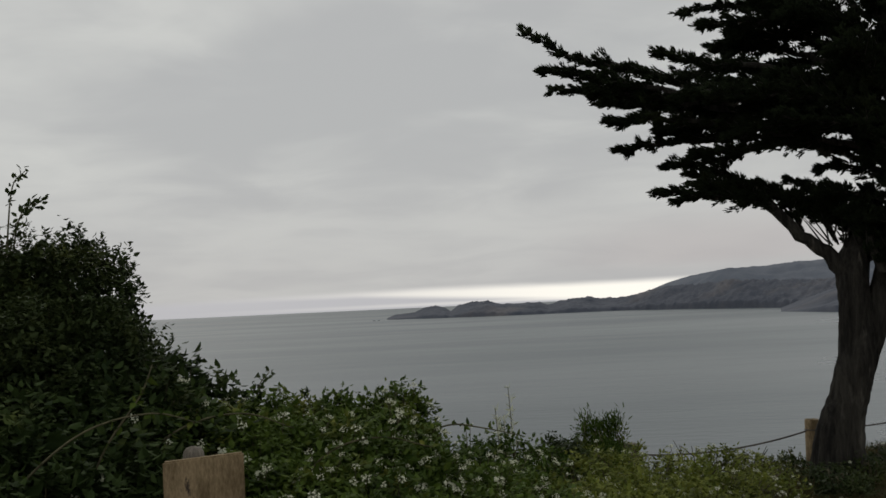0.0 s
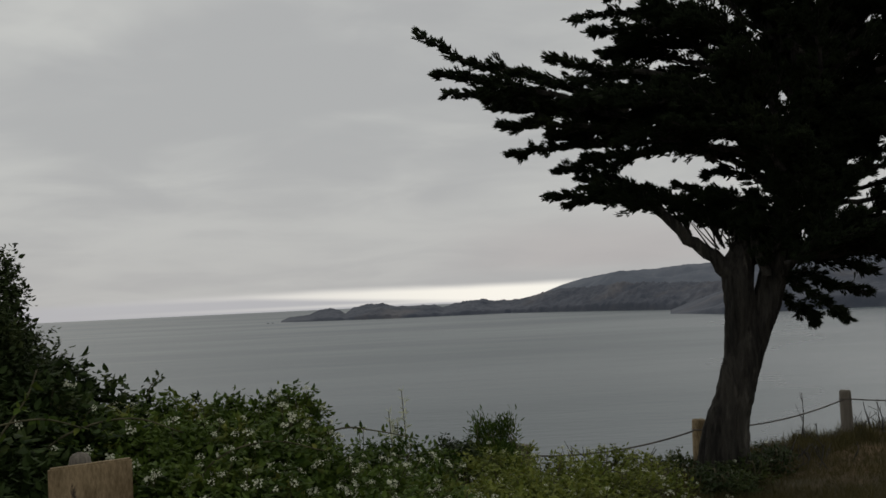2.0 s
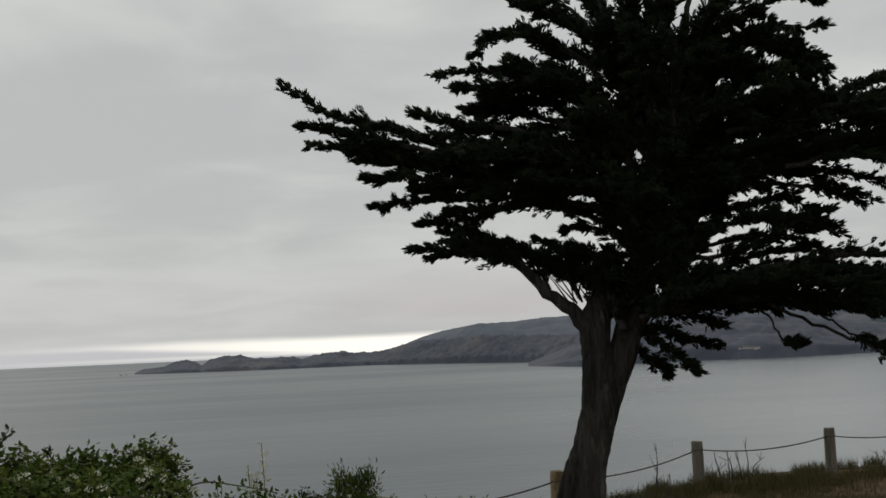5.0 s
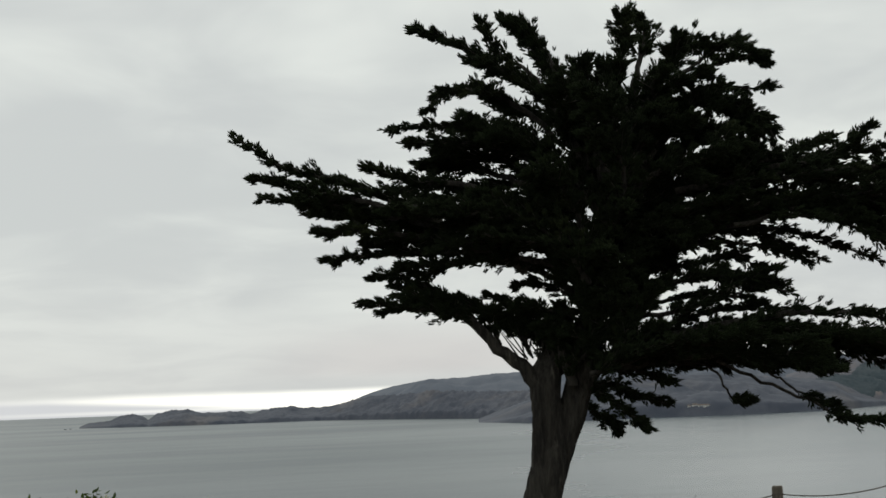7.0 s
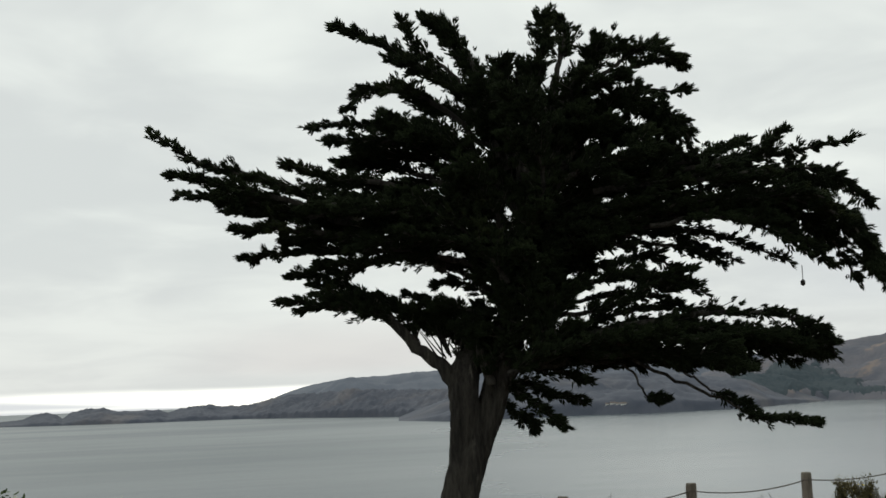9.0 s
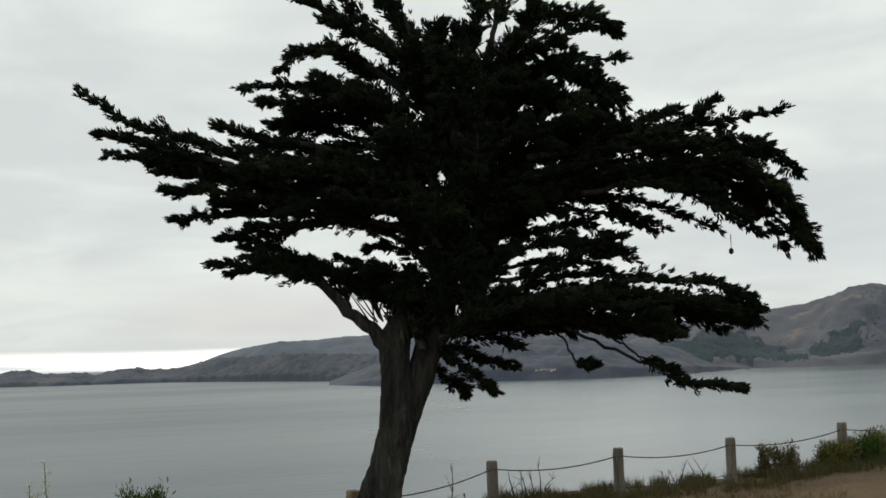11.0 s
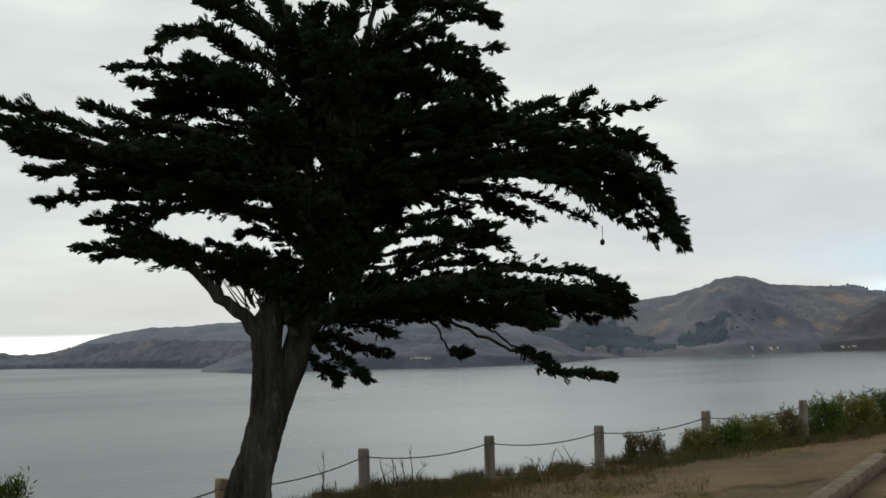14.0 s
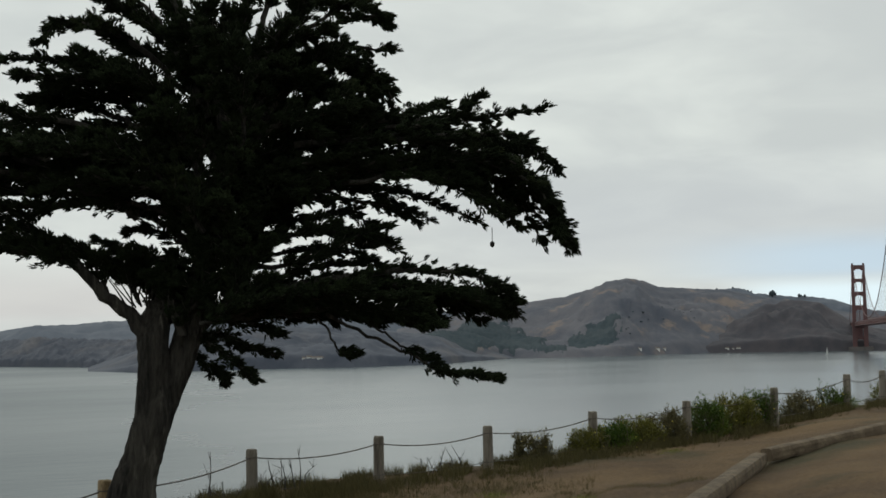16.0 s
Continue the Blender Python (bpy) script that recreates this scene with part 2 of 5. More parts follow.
drift = span(nt, math_node(nt, "ADD", math_node(nt, "MULTIPLY", swell(0.0016, 4, (0.7, 1.6, 1), -0.5), 0.75), math_node(nt, "MULTIPLY", swell(0.012, 5, (0.6, 1.6, 1), -0.5), 0.25)), 0.3, 0.7)
link(nt, mix_colour(nt, drift, SEA_DARK, SEA_LIGHT), bsdf.inputs["Base Color"])
sea_rough = math_node(nt, "ADD", math_node(nt, "MULTIPLY", drift, 0.12), SEA_ROUGH)
bsdf.inputs["IOR"].default_value = 1.33
ripple = node(nt, "ShaderNodeBump", Strength=1.0, Distance=0.4)
# ripples and roughness fade by bearing from the eye, to brighten the strait side
place = nt.nodes.new("ShaderNodeSeparateXYZ")
link(nt, co.outputs["Object"], place.inputs[0])
calm = span(nt, math_node(nt, "DIVIDE", place.outputs[0], math_node(nt, "MAXIMUM", place.outputs[1], 1.0)), 0.12, 0.6, 1.0, 0.0)
link(nt, calm, ripple.inputs["Strength"])
link(nt, math_node(nt, "MULTIPLY", sea_rough, math_node(nt, "ADD", math_node(nt, "MULTIPLY", calm, 0.5), 0.5)), bsdf.inputs["Roughness"])
link(nt, math_node(nt, "ADD", swell(0.12, 3, (0.6, 1.6, 1), -0.4), math_node(nt, "MULTIPLY", swell(0.02, 3, (0.6, 1.4, 1), -0.5), 0.8)), ripple.inputs["Height"])
link(nt, ripple.outputs[0], bsdf.inputs["Normal"])

# ---- mesh helpers ----
def mesh_from(name, verts, faces, mat, smooth=False):
    """A mesh from arrays: verts (n, 3), faces (m, 3 or 4)."""
    verts, faces = np.asarray(verts, np.float32), np.asarray(faces, np.int32)
    me = bpy.data.meshes.new(name)
    k = faces.shape[1]
    me.vertices.add(len(verts))
    me.vertices.foreach_set("co", verts.ravel())
    me.loops.add(faces.size)
    me.loops.foreach_set("vertex_index", faces.ravel())
    me.polygons.add(len(faces))
    me.polygons.foreach_set("loop_start", np.arange(0, faces.size, k, dtype=np.int32))
    if smooth:
        me.polygons.foreach_set("use_smooth", np.ones(len(faces), bool))
    me.materials.append(mat)
    me.update(calc_edges=True)
    return me


def thing(name, label, category, place=(0, 0, 0), turn=0.0, group="", kind=""):
    ob = new(name)
    ob.matrix_world = Matrix.LocRotScale(place, Euler((0, 0, turn)), None)
    return tagged(ob, label, category, group, kind)


def part_mesh(name, me, parent, label="", kind=""):
    ob = new(name, me)
    ob.parent = parent
    return tagged(ob, label, kind=kind)


def part(name, bm, mat, parent, label=""):
    me = bpy.data.meshes.new(name)
    bm.to_mesh(me)
    bm.free()
    me.materials.append(mat)
    return part_mesh(name, me, parent, label)


class Heap:
    """Collects triangles of many small pieces for one mesh."""

    def __init__(self):
        self.v, self.f, self.n = [], [], 0

    def add(self, verts, faces):
        self.v.append(np.asarray(verts, np.float32))
        self.f.append(np.asarray(faces, np.int32) + self.n)
        self.n += len(verts)

    def copies(self, verts, faces, mats):
        """One copy of a small piece for each 3 x 4 matrix."""
        mats = np.asarray(mats, np.float32)
        if not len(mats):
            return
        v = np.einsum("mij,nj->mni", mats[:, :, :3], verts) + mats[:, None, :, 3]
        f = faces[None] + (np.arange(len(mats)) * len(verts))[:, None, None]
        self.add(v.reshape(-1, 3), f.reshape(-1, faces.shape[1]))

    def tube(self, pts, radii, sides=5):
        pts = np.asarray(pts, float)
        tang = np.gradient(pts, axis=0)
        tang /= np.linalg.norm(tang, axis=1)[:, None] + 1e-9
        ref = np.array([0.0, 0.0, 1.0]) if abs(tang[0, 2]) < 0.9 else np.array([1.0, 0.0, 0.0])
        a = np.cross(tang, ref)
        a /= np.linalg.norm(a, axis=1)[:, None] + 1e-9
        b = np.cross(tang, a)
        ang = np.linspace(0, 2 * np.pi, sides, endpoint=False)
        ring = np.cos(ang)[None, :, None] * a[:, None] + np.sin(ang)[None, :, None] * b[:, None]
        v = pts[:, None] + ring * np.asarray(radii)[:, None, None]
        k = len(pts)
        i, j = np.meshgrid(np.arange(k - 1), np.arange(sides), indexing="ij")
        p, q = i * sides + j, i * sides + (j + 1) % sides
        f = np.stack([np.stack([p, q, q + sides], -1), np.stack([p, q + sides, p + sides], -1)], 2).reshape(-1, 3)
        self.add(v.reshape(-1, 3), f)

    def mesh(self, name, mat, smooth=False):
        return mesh_from(name, np.concatenate(self.v), np.concatenate(self.f), mat, smooth)


def curve_points(ctrl, n):
    """A smooth line through the control points."""
    c = np.asarray(ctrl, float)
    c = np.vstack([2 * c[0] - c[1], c, 2 * c[-1] - c[-2]])
    t = np.linspace(0, len(c) - 3 - 1e-6, n)
    i = t.astype(int)
    u = (t - i)[:, None]
    p0, p1, p2, p3 = c[i], c[i + 1], c[i + 2], c[i + 3]
    return 0.5 * (2 * p1 + (p2 - p0) * u + (2 * p0 - 5 * p1 + 4 * p2 - p3) * u ** 2 + (3 * p1 - p0 - 3 * p2 + p3) * u ** 3)


def aimed(at, way, size, rng, flat=1.0):
    """3 x 4 matrices whose z axis points along way, with a random spin about it."""
    at, way, size = np.atleast_2d(at), np.atleast_2d(way), np.asarray(size)
    z = way / (np.linalg.norm(way, axis=1)[:, None] + 1e-9)
    r = rng.normal(size=z.shape)
    x = np.cross(r, z)
    x /= np.linalg.norm(x, axis=1)[:, None] + 1e-9
    y = np.cross(z, x)
    s = np.broadcast_to(size, (len(at),))[:, None]
    return np.stack([x * s, y * s * flat, z * s, at], 2)


def level(at, way, size, rng):
    """3 x 4 matrices for leaves that point along way and lie about level, face up."""
    z = way / (np.linalg.norm(way, axis=1)[:, None] + 1e-9)
    x = np.cross(z, rng.normal(0, 0.35, z.shape) + np.array([0, 0, 1.0]))
    x /= np.linalg.norm(x, axis=1)[:, None] + 1e-9
    s = np.broadcast_to(size, (len(at),))[:, None]
    return np.stack([x * s, np.cross(z, x) * s, z * s, at], 2)


def polar(az, d, z=0.0):
    a = radians(az)
    return Vector((math.sin(a) * d, math.cos(a) * d, z))


def lump(seed, rough=0.25, subdivisions=1):
    """A lumpy rounded piece of about unit radius."""
    bm = bmesh.new()
    bmesh.ops.create_icosphere(bm, subdivisions=subdivisions, radius=1.0)
    rng = np.random.default_rng(seed)
    for v in bm.verts:
        v.co *= 1 + rough * rng.uniform(-1, 1)
    bmesh.ops.triangulate(bm, faces=bm.faces[:])
    v = np.array([v.co[:] for v in bm.verts])
    f = np.array([[q.index for q in p.verts] for p in bm.faces])
    bm.free()
    return v, f


def spindle(length, width, sides=3, belly=0.35):
    """A pointed scaly twig: narrow at the foot, thick in the middle, sharp at the tip."""
    v = [(0, 0, 0)] + [(math.cos(2 * math.pi * k / sides) * width, math.sin(2 * math.pi * k / sides) * width, length * belly) for k in range(sides)] + [(0, 0, length)]
    f = []
    for k in range(sides):
        a, b = 1 + k, 1 + (k + 1) % sides
        f += [(0, b, a), (a, b, sides + 1)]
    return np.array(v), np.array(f)


def tuft(seed, pairs=3, open_angle=0.5):
    """A flat fan of thick pointed fingers, about 1 long, the longest at its tip."""
    rng = np.random.default_rng(seed)
    h = Heap()
    for k in range(pairs * 2 + 1):
        u = 0.5 * k / (pairs * 2)
        tip = k == pairs * 2
        v, f = spindle(rng.uniform(0.46, 0.62), rng.uniform(0.072, 0.105), 4, 0.36)
        side = 0.0 if tip else (1 if k % 2 else -1) * rng.uniform(0.7, 1.3) * open_angle
        way = np.array([side, rng.normal(0, 0.2), 1.0])
        h.copies(v, f, aimed(np.array([side * 0.08, rng.normal(0, 0.02), u]), way, 1.0, rng))
    return np.concatenate(h.v), np.concatenate(h.f)


def leaf(width=0.5, fold=0.18):
    """A pointed leaf of length 1 along z, folded along its rib."""
    v = np.array([(0, 0, 0), (-width / 2, fold, 0.35), (width / 2, fold, 0.35), (-width * 0.36, fold * 0.8, 0.7), (width * 0.36, fold * 0.8, 0.7), (0, 0, 1.0), (0, 0, 0.5)])
    f = np.array([(0, 6, 1), (0, 2, 6), (1, 6, 3), (2, 4, 6), (3, 6, 5), (4, 5, 6)])
    return v, f


def knots(x, pairs):
    xs, ys = zip(*pairs)
    return np.interp(x, xs, ys)

# ---- sea, bluff and headlands ----
EYE = 1.65
SEA = -46.0


def fence_distance(az):
    """How far off the bluff's fence stands, by bearing."""
    return knots(az, ((-60, 12.5), (-20, 13.0), (0, 14.0), (8, 15.0), (16.2, 16.5), (22.4, 20.3), (28.2, 21.8), (33.2, 23.3), (38.1, 25.0), (42.3, 27.0), (46, 29.5), (49.1, 32.5), (52, 35.5), (60, 45), (75, 80), (95, 200), (180, 260)))


def ground_height(x, y):
    x, y = np.asarray(x, float), np.asarray(y, float)
    d, az = np.hypot(x, y), np.degrees(np.arctan2(x, y))
    low = knots(az, ((-180, -0.1), (-60, -0.3), (-20, -0.6), (10, -0.8), (33, -0.78), (38, -0.66), (42.3, -0.58), (46, -0.45), (49.1, -0.22), (53, -0.1), (70, 0.2), (120, 0.3), (180, -0.1)))
    k = np.clip(d / 16.0, 0, 1)
    z = low * k * k * (3 - 2 * k)
    over = np.maximum(d - fence_distance(az) - 0.9, 0)
    z = z - np.minimum(over * 0.25 + over * over * 0.12, over * 0.95)
    return np.maximum(z, SEA - 4)


# the near ground: one sheet from the lot to the foot of the bluff
azs = np.concatenate([np.arange(-180, -25, 5.0), np.arange(-25, 60, 0.8), np.arange(60, 181, 5.0)])
ds = np.concatenate([np.linspace(0.0, 12, 10), np.linspace(12.5, 40, 90), np.linspace(42, 120, 30), np.linspace(130, 420, 12)])
ga, gd = np.meshgrid(np.radians(azs), ds, indexing="ij")
gx, gy = np.sin(ga) * gd, np.cos(ga) * gd
gz = ground_height(gx, gy)
rough = np.array([noise.fractal(Vector((a * 0.5, b * 0.5, 0.3)), 0.9, 2.0, 4) for a, b in zip(gx.ravel(), gy.ravel())]).reshape(gx.shape)
gz = gz + rough * np.where(gd > 8, 0.045, 0.02) + np.where(gz < -3, rough * 1.2, 0)
n_a, n_d = gx.shape
i, j = np.meshgrid(np.arange(n_a - 1), np.arange(n_d - 1), indexing="ij")
quad = np.stack([i * n_d + j, (i + 1) * n_d + j, (i + 1) * n_d + j + 1, i * n_d + j + 1], -1).reshape(-1, 4)[:, ::-1]
ground = new("ground", mesh_from("ground", np.stack([gx, gy, gz], -1).reshape(-1, 3), quad, DIRT, True))
ground.data.materials.append(CLIFF)
low_face = gz.reshape(-1)[quad].max(axis=1) < -1.7
ground.data.polygons.foreach_set("material_index", low_face.astype(np.int32))
tagged(ground, "trodden brown dirt lot with dry grass, falling to the sea as a scrubby bluff", "ground", kind="structure")

# the sea reaches the horizon and climbs faintly there, in place of the miles that lie beyond
rr = np.array([0, 60, 150, 300, 600, 1000, 1600, 2300, 3000, 3600, 3900, 4150, 4400, 4650, 4960])
zz = SEA + np.clip((rr - 3800) / 1160, 0, 1) ** 1.5 * 27.0
aa = np.radians(np.arange(-180, 181, 3.0))
sa, sr = np.meshgrid(aa, rr, indexing="ij")
sz = np.broadcast_to(zz, sa.shape)
n_a, n_d = sa.shape
i, j = np.meshgrid(np.arange(n_a - 1), np.arange(n_d - 1), indexing="ij")
quad = np.stack([i * n_d + j, (i + 1) * n_d + j, (i + 1) * n_d + j + 1, i * n_d + j + 1], -1).reshape(-1, 4)[:, ::-1]
water = new("water", mesh_from("water", np.stack([np.sin(sa) * sr, np.cos(sa) * sr, sz], -1).reshape(-1, 3), quad, WATER, True))
tagged(water, "grey rippled sea under an overcast sky, reaching the horizon", "sea", kind="structure")


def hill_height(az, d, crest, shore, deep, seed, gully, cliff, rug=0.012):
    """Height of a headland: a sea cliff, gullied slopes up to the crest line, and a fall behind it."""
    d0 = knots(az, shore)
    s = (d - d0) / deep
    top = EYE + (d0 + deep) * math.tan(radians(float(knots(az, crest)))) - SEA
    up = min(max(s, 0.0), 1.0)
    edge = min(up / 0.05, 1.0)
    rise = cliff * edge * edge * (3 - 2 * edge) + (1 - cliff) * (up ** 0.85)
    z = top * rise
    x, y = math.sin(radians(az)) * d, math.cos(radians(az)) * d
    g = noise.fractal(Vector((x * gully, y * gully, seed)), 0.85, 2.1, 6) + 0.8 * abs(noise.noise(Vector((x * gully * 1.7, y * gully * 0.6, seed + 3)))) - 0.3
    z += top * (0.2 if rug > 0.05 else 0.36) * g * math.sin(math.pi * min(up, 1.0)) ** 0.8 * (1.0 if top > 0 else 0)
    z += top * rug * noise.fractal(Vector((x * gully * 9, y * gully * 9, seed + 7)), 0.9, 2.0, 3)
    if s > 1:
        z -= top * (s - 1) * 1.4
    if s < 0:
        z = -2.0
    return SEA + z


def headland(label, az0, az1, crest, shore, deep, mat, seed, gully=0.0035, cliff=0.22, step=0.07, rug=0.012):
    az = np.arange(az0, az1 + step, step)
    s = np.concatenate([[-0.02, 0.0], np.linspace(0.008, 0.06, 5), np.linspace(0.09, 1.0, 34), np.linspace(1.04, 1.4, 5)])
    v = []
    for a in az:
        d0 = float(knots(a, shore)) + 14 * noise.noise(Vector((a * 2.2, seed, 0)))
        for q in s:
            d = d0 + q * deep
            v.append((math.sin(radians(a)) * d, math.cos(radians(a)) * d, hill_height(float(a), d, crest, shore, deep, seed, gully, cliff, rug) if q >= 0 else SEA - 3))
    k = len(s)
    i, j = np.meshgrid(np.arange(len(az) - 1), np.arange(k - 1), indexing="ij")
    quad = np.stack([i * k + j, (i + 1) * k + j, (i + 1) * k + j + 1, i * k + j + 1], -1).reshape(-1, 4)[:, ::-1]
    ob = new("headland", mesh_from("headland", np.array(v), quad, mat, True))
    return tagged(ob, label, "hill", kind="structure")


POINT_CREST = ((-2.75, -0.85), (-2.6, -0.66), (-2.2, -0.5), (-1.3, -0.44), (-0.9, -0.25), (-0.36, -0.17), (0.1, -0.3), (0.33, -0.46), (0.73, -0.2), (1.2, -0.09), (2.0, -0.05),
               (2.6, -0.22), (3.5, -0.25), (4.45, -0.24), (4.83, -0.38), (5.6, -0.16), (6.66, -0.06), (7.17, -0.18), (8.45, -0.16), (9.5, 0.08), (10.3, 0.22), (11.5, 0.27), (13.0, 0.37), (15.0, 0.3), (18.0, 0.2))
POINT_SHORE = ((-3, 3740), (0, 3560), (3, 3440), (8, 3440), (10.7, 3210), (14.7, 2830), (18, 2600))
headland("low dark rocky point with grassy knolls, running out into the sea", -2.75, 18, POINT_CREST, POINT_SHORE, 260, HAZED_SCRUB, 1.0, 0.006, 0.22, 0.045, 0.11)
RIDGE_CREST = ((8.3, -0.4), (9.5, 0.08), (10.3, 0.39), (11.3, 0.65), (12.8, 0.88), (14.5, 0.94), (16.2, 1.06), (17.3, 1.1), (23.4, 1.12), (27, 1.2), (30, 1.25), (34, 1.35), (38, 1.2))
headland("grey-green coastal ridge under low cloud, haze painted into its colour", 8.3, 38, RIDGE_CREST, ((8, 3700), (14, 3500), (38, 3500)), 700, HAZED_RIDGE, 2.0, 0.003)
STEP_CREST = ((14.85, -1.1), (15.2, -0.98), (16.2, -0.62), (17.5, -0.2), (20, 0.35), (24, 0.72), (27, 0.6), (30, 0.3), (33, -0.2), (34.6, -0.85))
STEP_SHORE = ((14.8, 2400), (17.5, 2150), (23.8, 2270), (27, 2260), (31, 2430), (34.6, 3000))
headland("brown scrubby headland with steep sea cliffs, bluish haze painted into its colour", 14.85, 34.6, STEP_CREST, STEP_SHORE, 420, HAZED_SCRUB, 3.0, 0.005, rug=0.035)
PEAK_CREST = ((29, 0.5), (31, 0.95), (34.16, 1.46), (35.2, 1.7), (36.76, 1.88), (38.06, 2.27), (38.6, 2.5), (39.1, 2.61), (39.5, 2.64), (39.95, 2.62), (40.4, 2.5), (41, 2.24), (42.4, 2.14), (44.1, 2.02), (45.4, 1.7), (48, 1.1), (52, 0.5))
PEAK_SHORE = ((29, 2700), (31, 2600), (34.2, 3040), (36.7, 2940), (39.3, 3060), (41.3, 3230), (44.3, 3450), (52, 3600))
headland("tall dry-grass hill with brown slopes, gullies and dark woods at its foot, bluish haze painted into its colour", 29, 52, PEAK_CREST, PEAK_SHORE, 950, HAZED_DRY_HILL, 4.0, 0.0028, 0.08)
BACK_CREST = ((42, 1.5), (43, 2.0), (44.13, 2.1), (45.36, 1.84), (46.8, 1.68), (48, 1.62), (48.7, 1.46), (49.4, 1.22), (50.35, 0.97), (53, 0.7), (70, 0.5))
headland("green wooded ridge behind the bridge, blue haze painted into its colour", 42, 70, BACK_CREST, ((42, 4200), (70, 4200)), 420, HAZED_RIDGE, 5.0, 0.004)
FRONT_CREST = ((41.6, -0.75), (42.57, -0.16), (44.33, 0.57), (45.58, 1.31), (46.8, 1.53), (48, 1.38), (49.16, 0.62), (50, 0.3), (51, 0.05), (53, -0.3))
headland("steep brown brush-covered hill at the strait, bluish haze painted into its colour", 41.6, 53, FRONT_CREST, ((41.6, 3330), (44.3, 3400), (53, 3500)), 330, HAZED_BROWN_HILL, 6.0, 0.005, 0.25)

# ---- woods, houses, bridge and boat across the water ----
rng = np.random.default_rng(11)


def far_wood(label, az0, az1, foot, top, ragged, count, size):
    """Low crowns on the slope of the tall hill, between two ragged lines of depth up the slope."""
    h = Heap()
    forms = [lump(k, 0.35, 1) for k in range(5)]
    put = [[] for _ in forms]
    made = 0
    while made < count:
        a, s = rng.uniform(az0, az1), rng.uniform(0.01, 0.8)
        n = ragged * noise.fractal(Vector((a * 0.8, s * 4, 4.0)), 0.8, 2.0, 5)
        inside = min(knots(a, top) + n - s, s - knots(a, foot) + n * 0.3)
        if inside < 0.12 * rng.uniform() ** 2 - 0.01:
            continue
        d = float(knots(a, PEAK_SHORE)) + s * 950
        r = rng.uniform(*size)
        m = np.zeros((3, 4))
        c, q = math.cos(made), math.sin(made)
        m[:, :3] = np.array([[c, -q, 0], [q, c, 0], [0, 0, rng.uniform(0.35, 0.6)]]) * r
        m[:, 3] = polar(a, d, hill_height(a, d, PEAK_CREST, PEAK_SHORE, 950, 4.0, 0.0028, 0.08) + r * 0.25)
        put[made % len(forms)].append(m)
        made += 1
    for (v, f), ms in zip(forms, put):
        h.copies(v, f, ms)
    return tagged(new("far_woods", h.mesh("far_woods", HAZED_WOODS)), label, "woods", kind="stuff")


def far_canopy(label, foot, top):
    """A closed, bumpy canopy of far trees that lies on the slope of the tall hill, with a ragged edge."""
    az, up = np.arange(30, 39.4, 0.05), np.arange(0.0, 0.78, 0.01)
    v, depth = [], []
    for a in az:
        for s in up:
            n = 0.2 * noise.fractal(Vector((a * 1.1, s * 6, 4.0)), 0.6, 2.0, 6)
            inside = min(float(knots(a, top)) + n - s, s - float(knots(a, foot)) + n * 0.3)
            k = min(max(inside / 0.04, 0.0), 1.0)
            d = float(knots(a, PEAK_SHORE)) + s * 950
            lift = 6.0 * k * k * (3 - 2 * k) + k * 4.0 * noise.noise(Vector((a * 9, s * 60, 1.0))) - 1.0
            v.append(polar(a, d, hill_height(float(a), d, PEAK_CREST, PEAK_SHORE, 950, 4.0, 0.0028, 0.08) + lift)[:])
            depth.append(inside)
    k = len(up)
    i, j = np.meshgrid(np.arange(len(az) - 1), np.arange(k - 1), indexing="ij")
    quad = np.stack([i * k + j, (i + 1) * k + j, (i + 1) * k + j + 1, i * k + j + 1], -1).reshape(-1, 4)[:, ::-1]
    quad = quad[np.array(depth)[quad].max(axis=1) > -0.005]
    return tagged(new("far_woods", mesh_from("far_woods", np.array(v), quad, HAZED_WOODS, True)), label, "woods", kind="stuff")


far_canopy("dark green woods on the lower slope of the hill, bluish haze painted into their colour", ((30, 0.03), (36.4, 0.035), (37.0, 0.1), (39, 0.16)),
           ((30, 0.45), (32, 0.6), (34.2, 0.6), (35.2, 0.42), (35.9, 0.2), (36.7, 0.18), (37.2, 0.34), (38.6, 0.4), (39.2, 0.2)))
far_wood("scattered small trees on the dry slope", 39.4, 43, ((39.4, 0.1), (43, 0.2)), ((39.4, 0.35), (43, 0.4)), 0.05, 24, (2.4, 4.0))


h = Heap()
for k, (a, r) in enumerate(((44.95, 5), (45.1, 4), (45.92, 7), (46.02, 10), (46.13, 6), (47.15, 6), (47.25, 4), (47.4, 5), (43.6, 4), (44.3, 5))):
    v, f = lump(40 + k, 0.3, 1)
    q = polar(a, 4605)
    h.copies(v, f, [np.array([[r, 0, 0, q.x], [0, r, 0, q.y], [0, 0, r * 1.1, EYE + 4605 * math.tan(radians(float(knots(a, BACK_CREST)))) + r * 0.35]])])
tagged(new("far_woods", h.mesh("far_woods", HAZED_WOODS)), "lone round trees on the skyline of the far ridge", "woods", kind="stuff")


def sea_rock(a, d, w, hgt, seed):
    v, f = lump(seed, 0.22, 2)
    ob = new("sea_rock", mesh_from("sea_rock", v * np.array([w, w * 0.6, hgt]), f, HAZED_SCRUB))
    ob.location = polar(a, d, SEA)
    return tagged(ob, "small dark rock standing in the sea off the point", "rock", "rocks off the point")


sea_rock(-3.2, 3600, 4, 2, 61)
sea_rock(-2.98, 3640, 3, 2.2, 62)


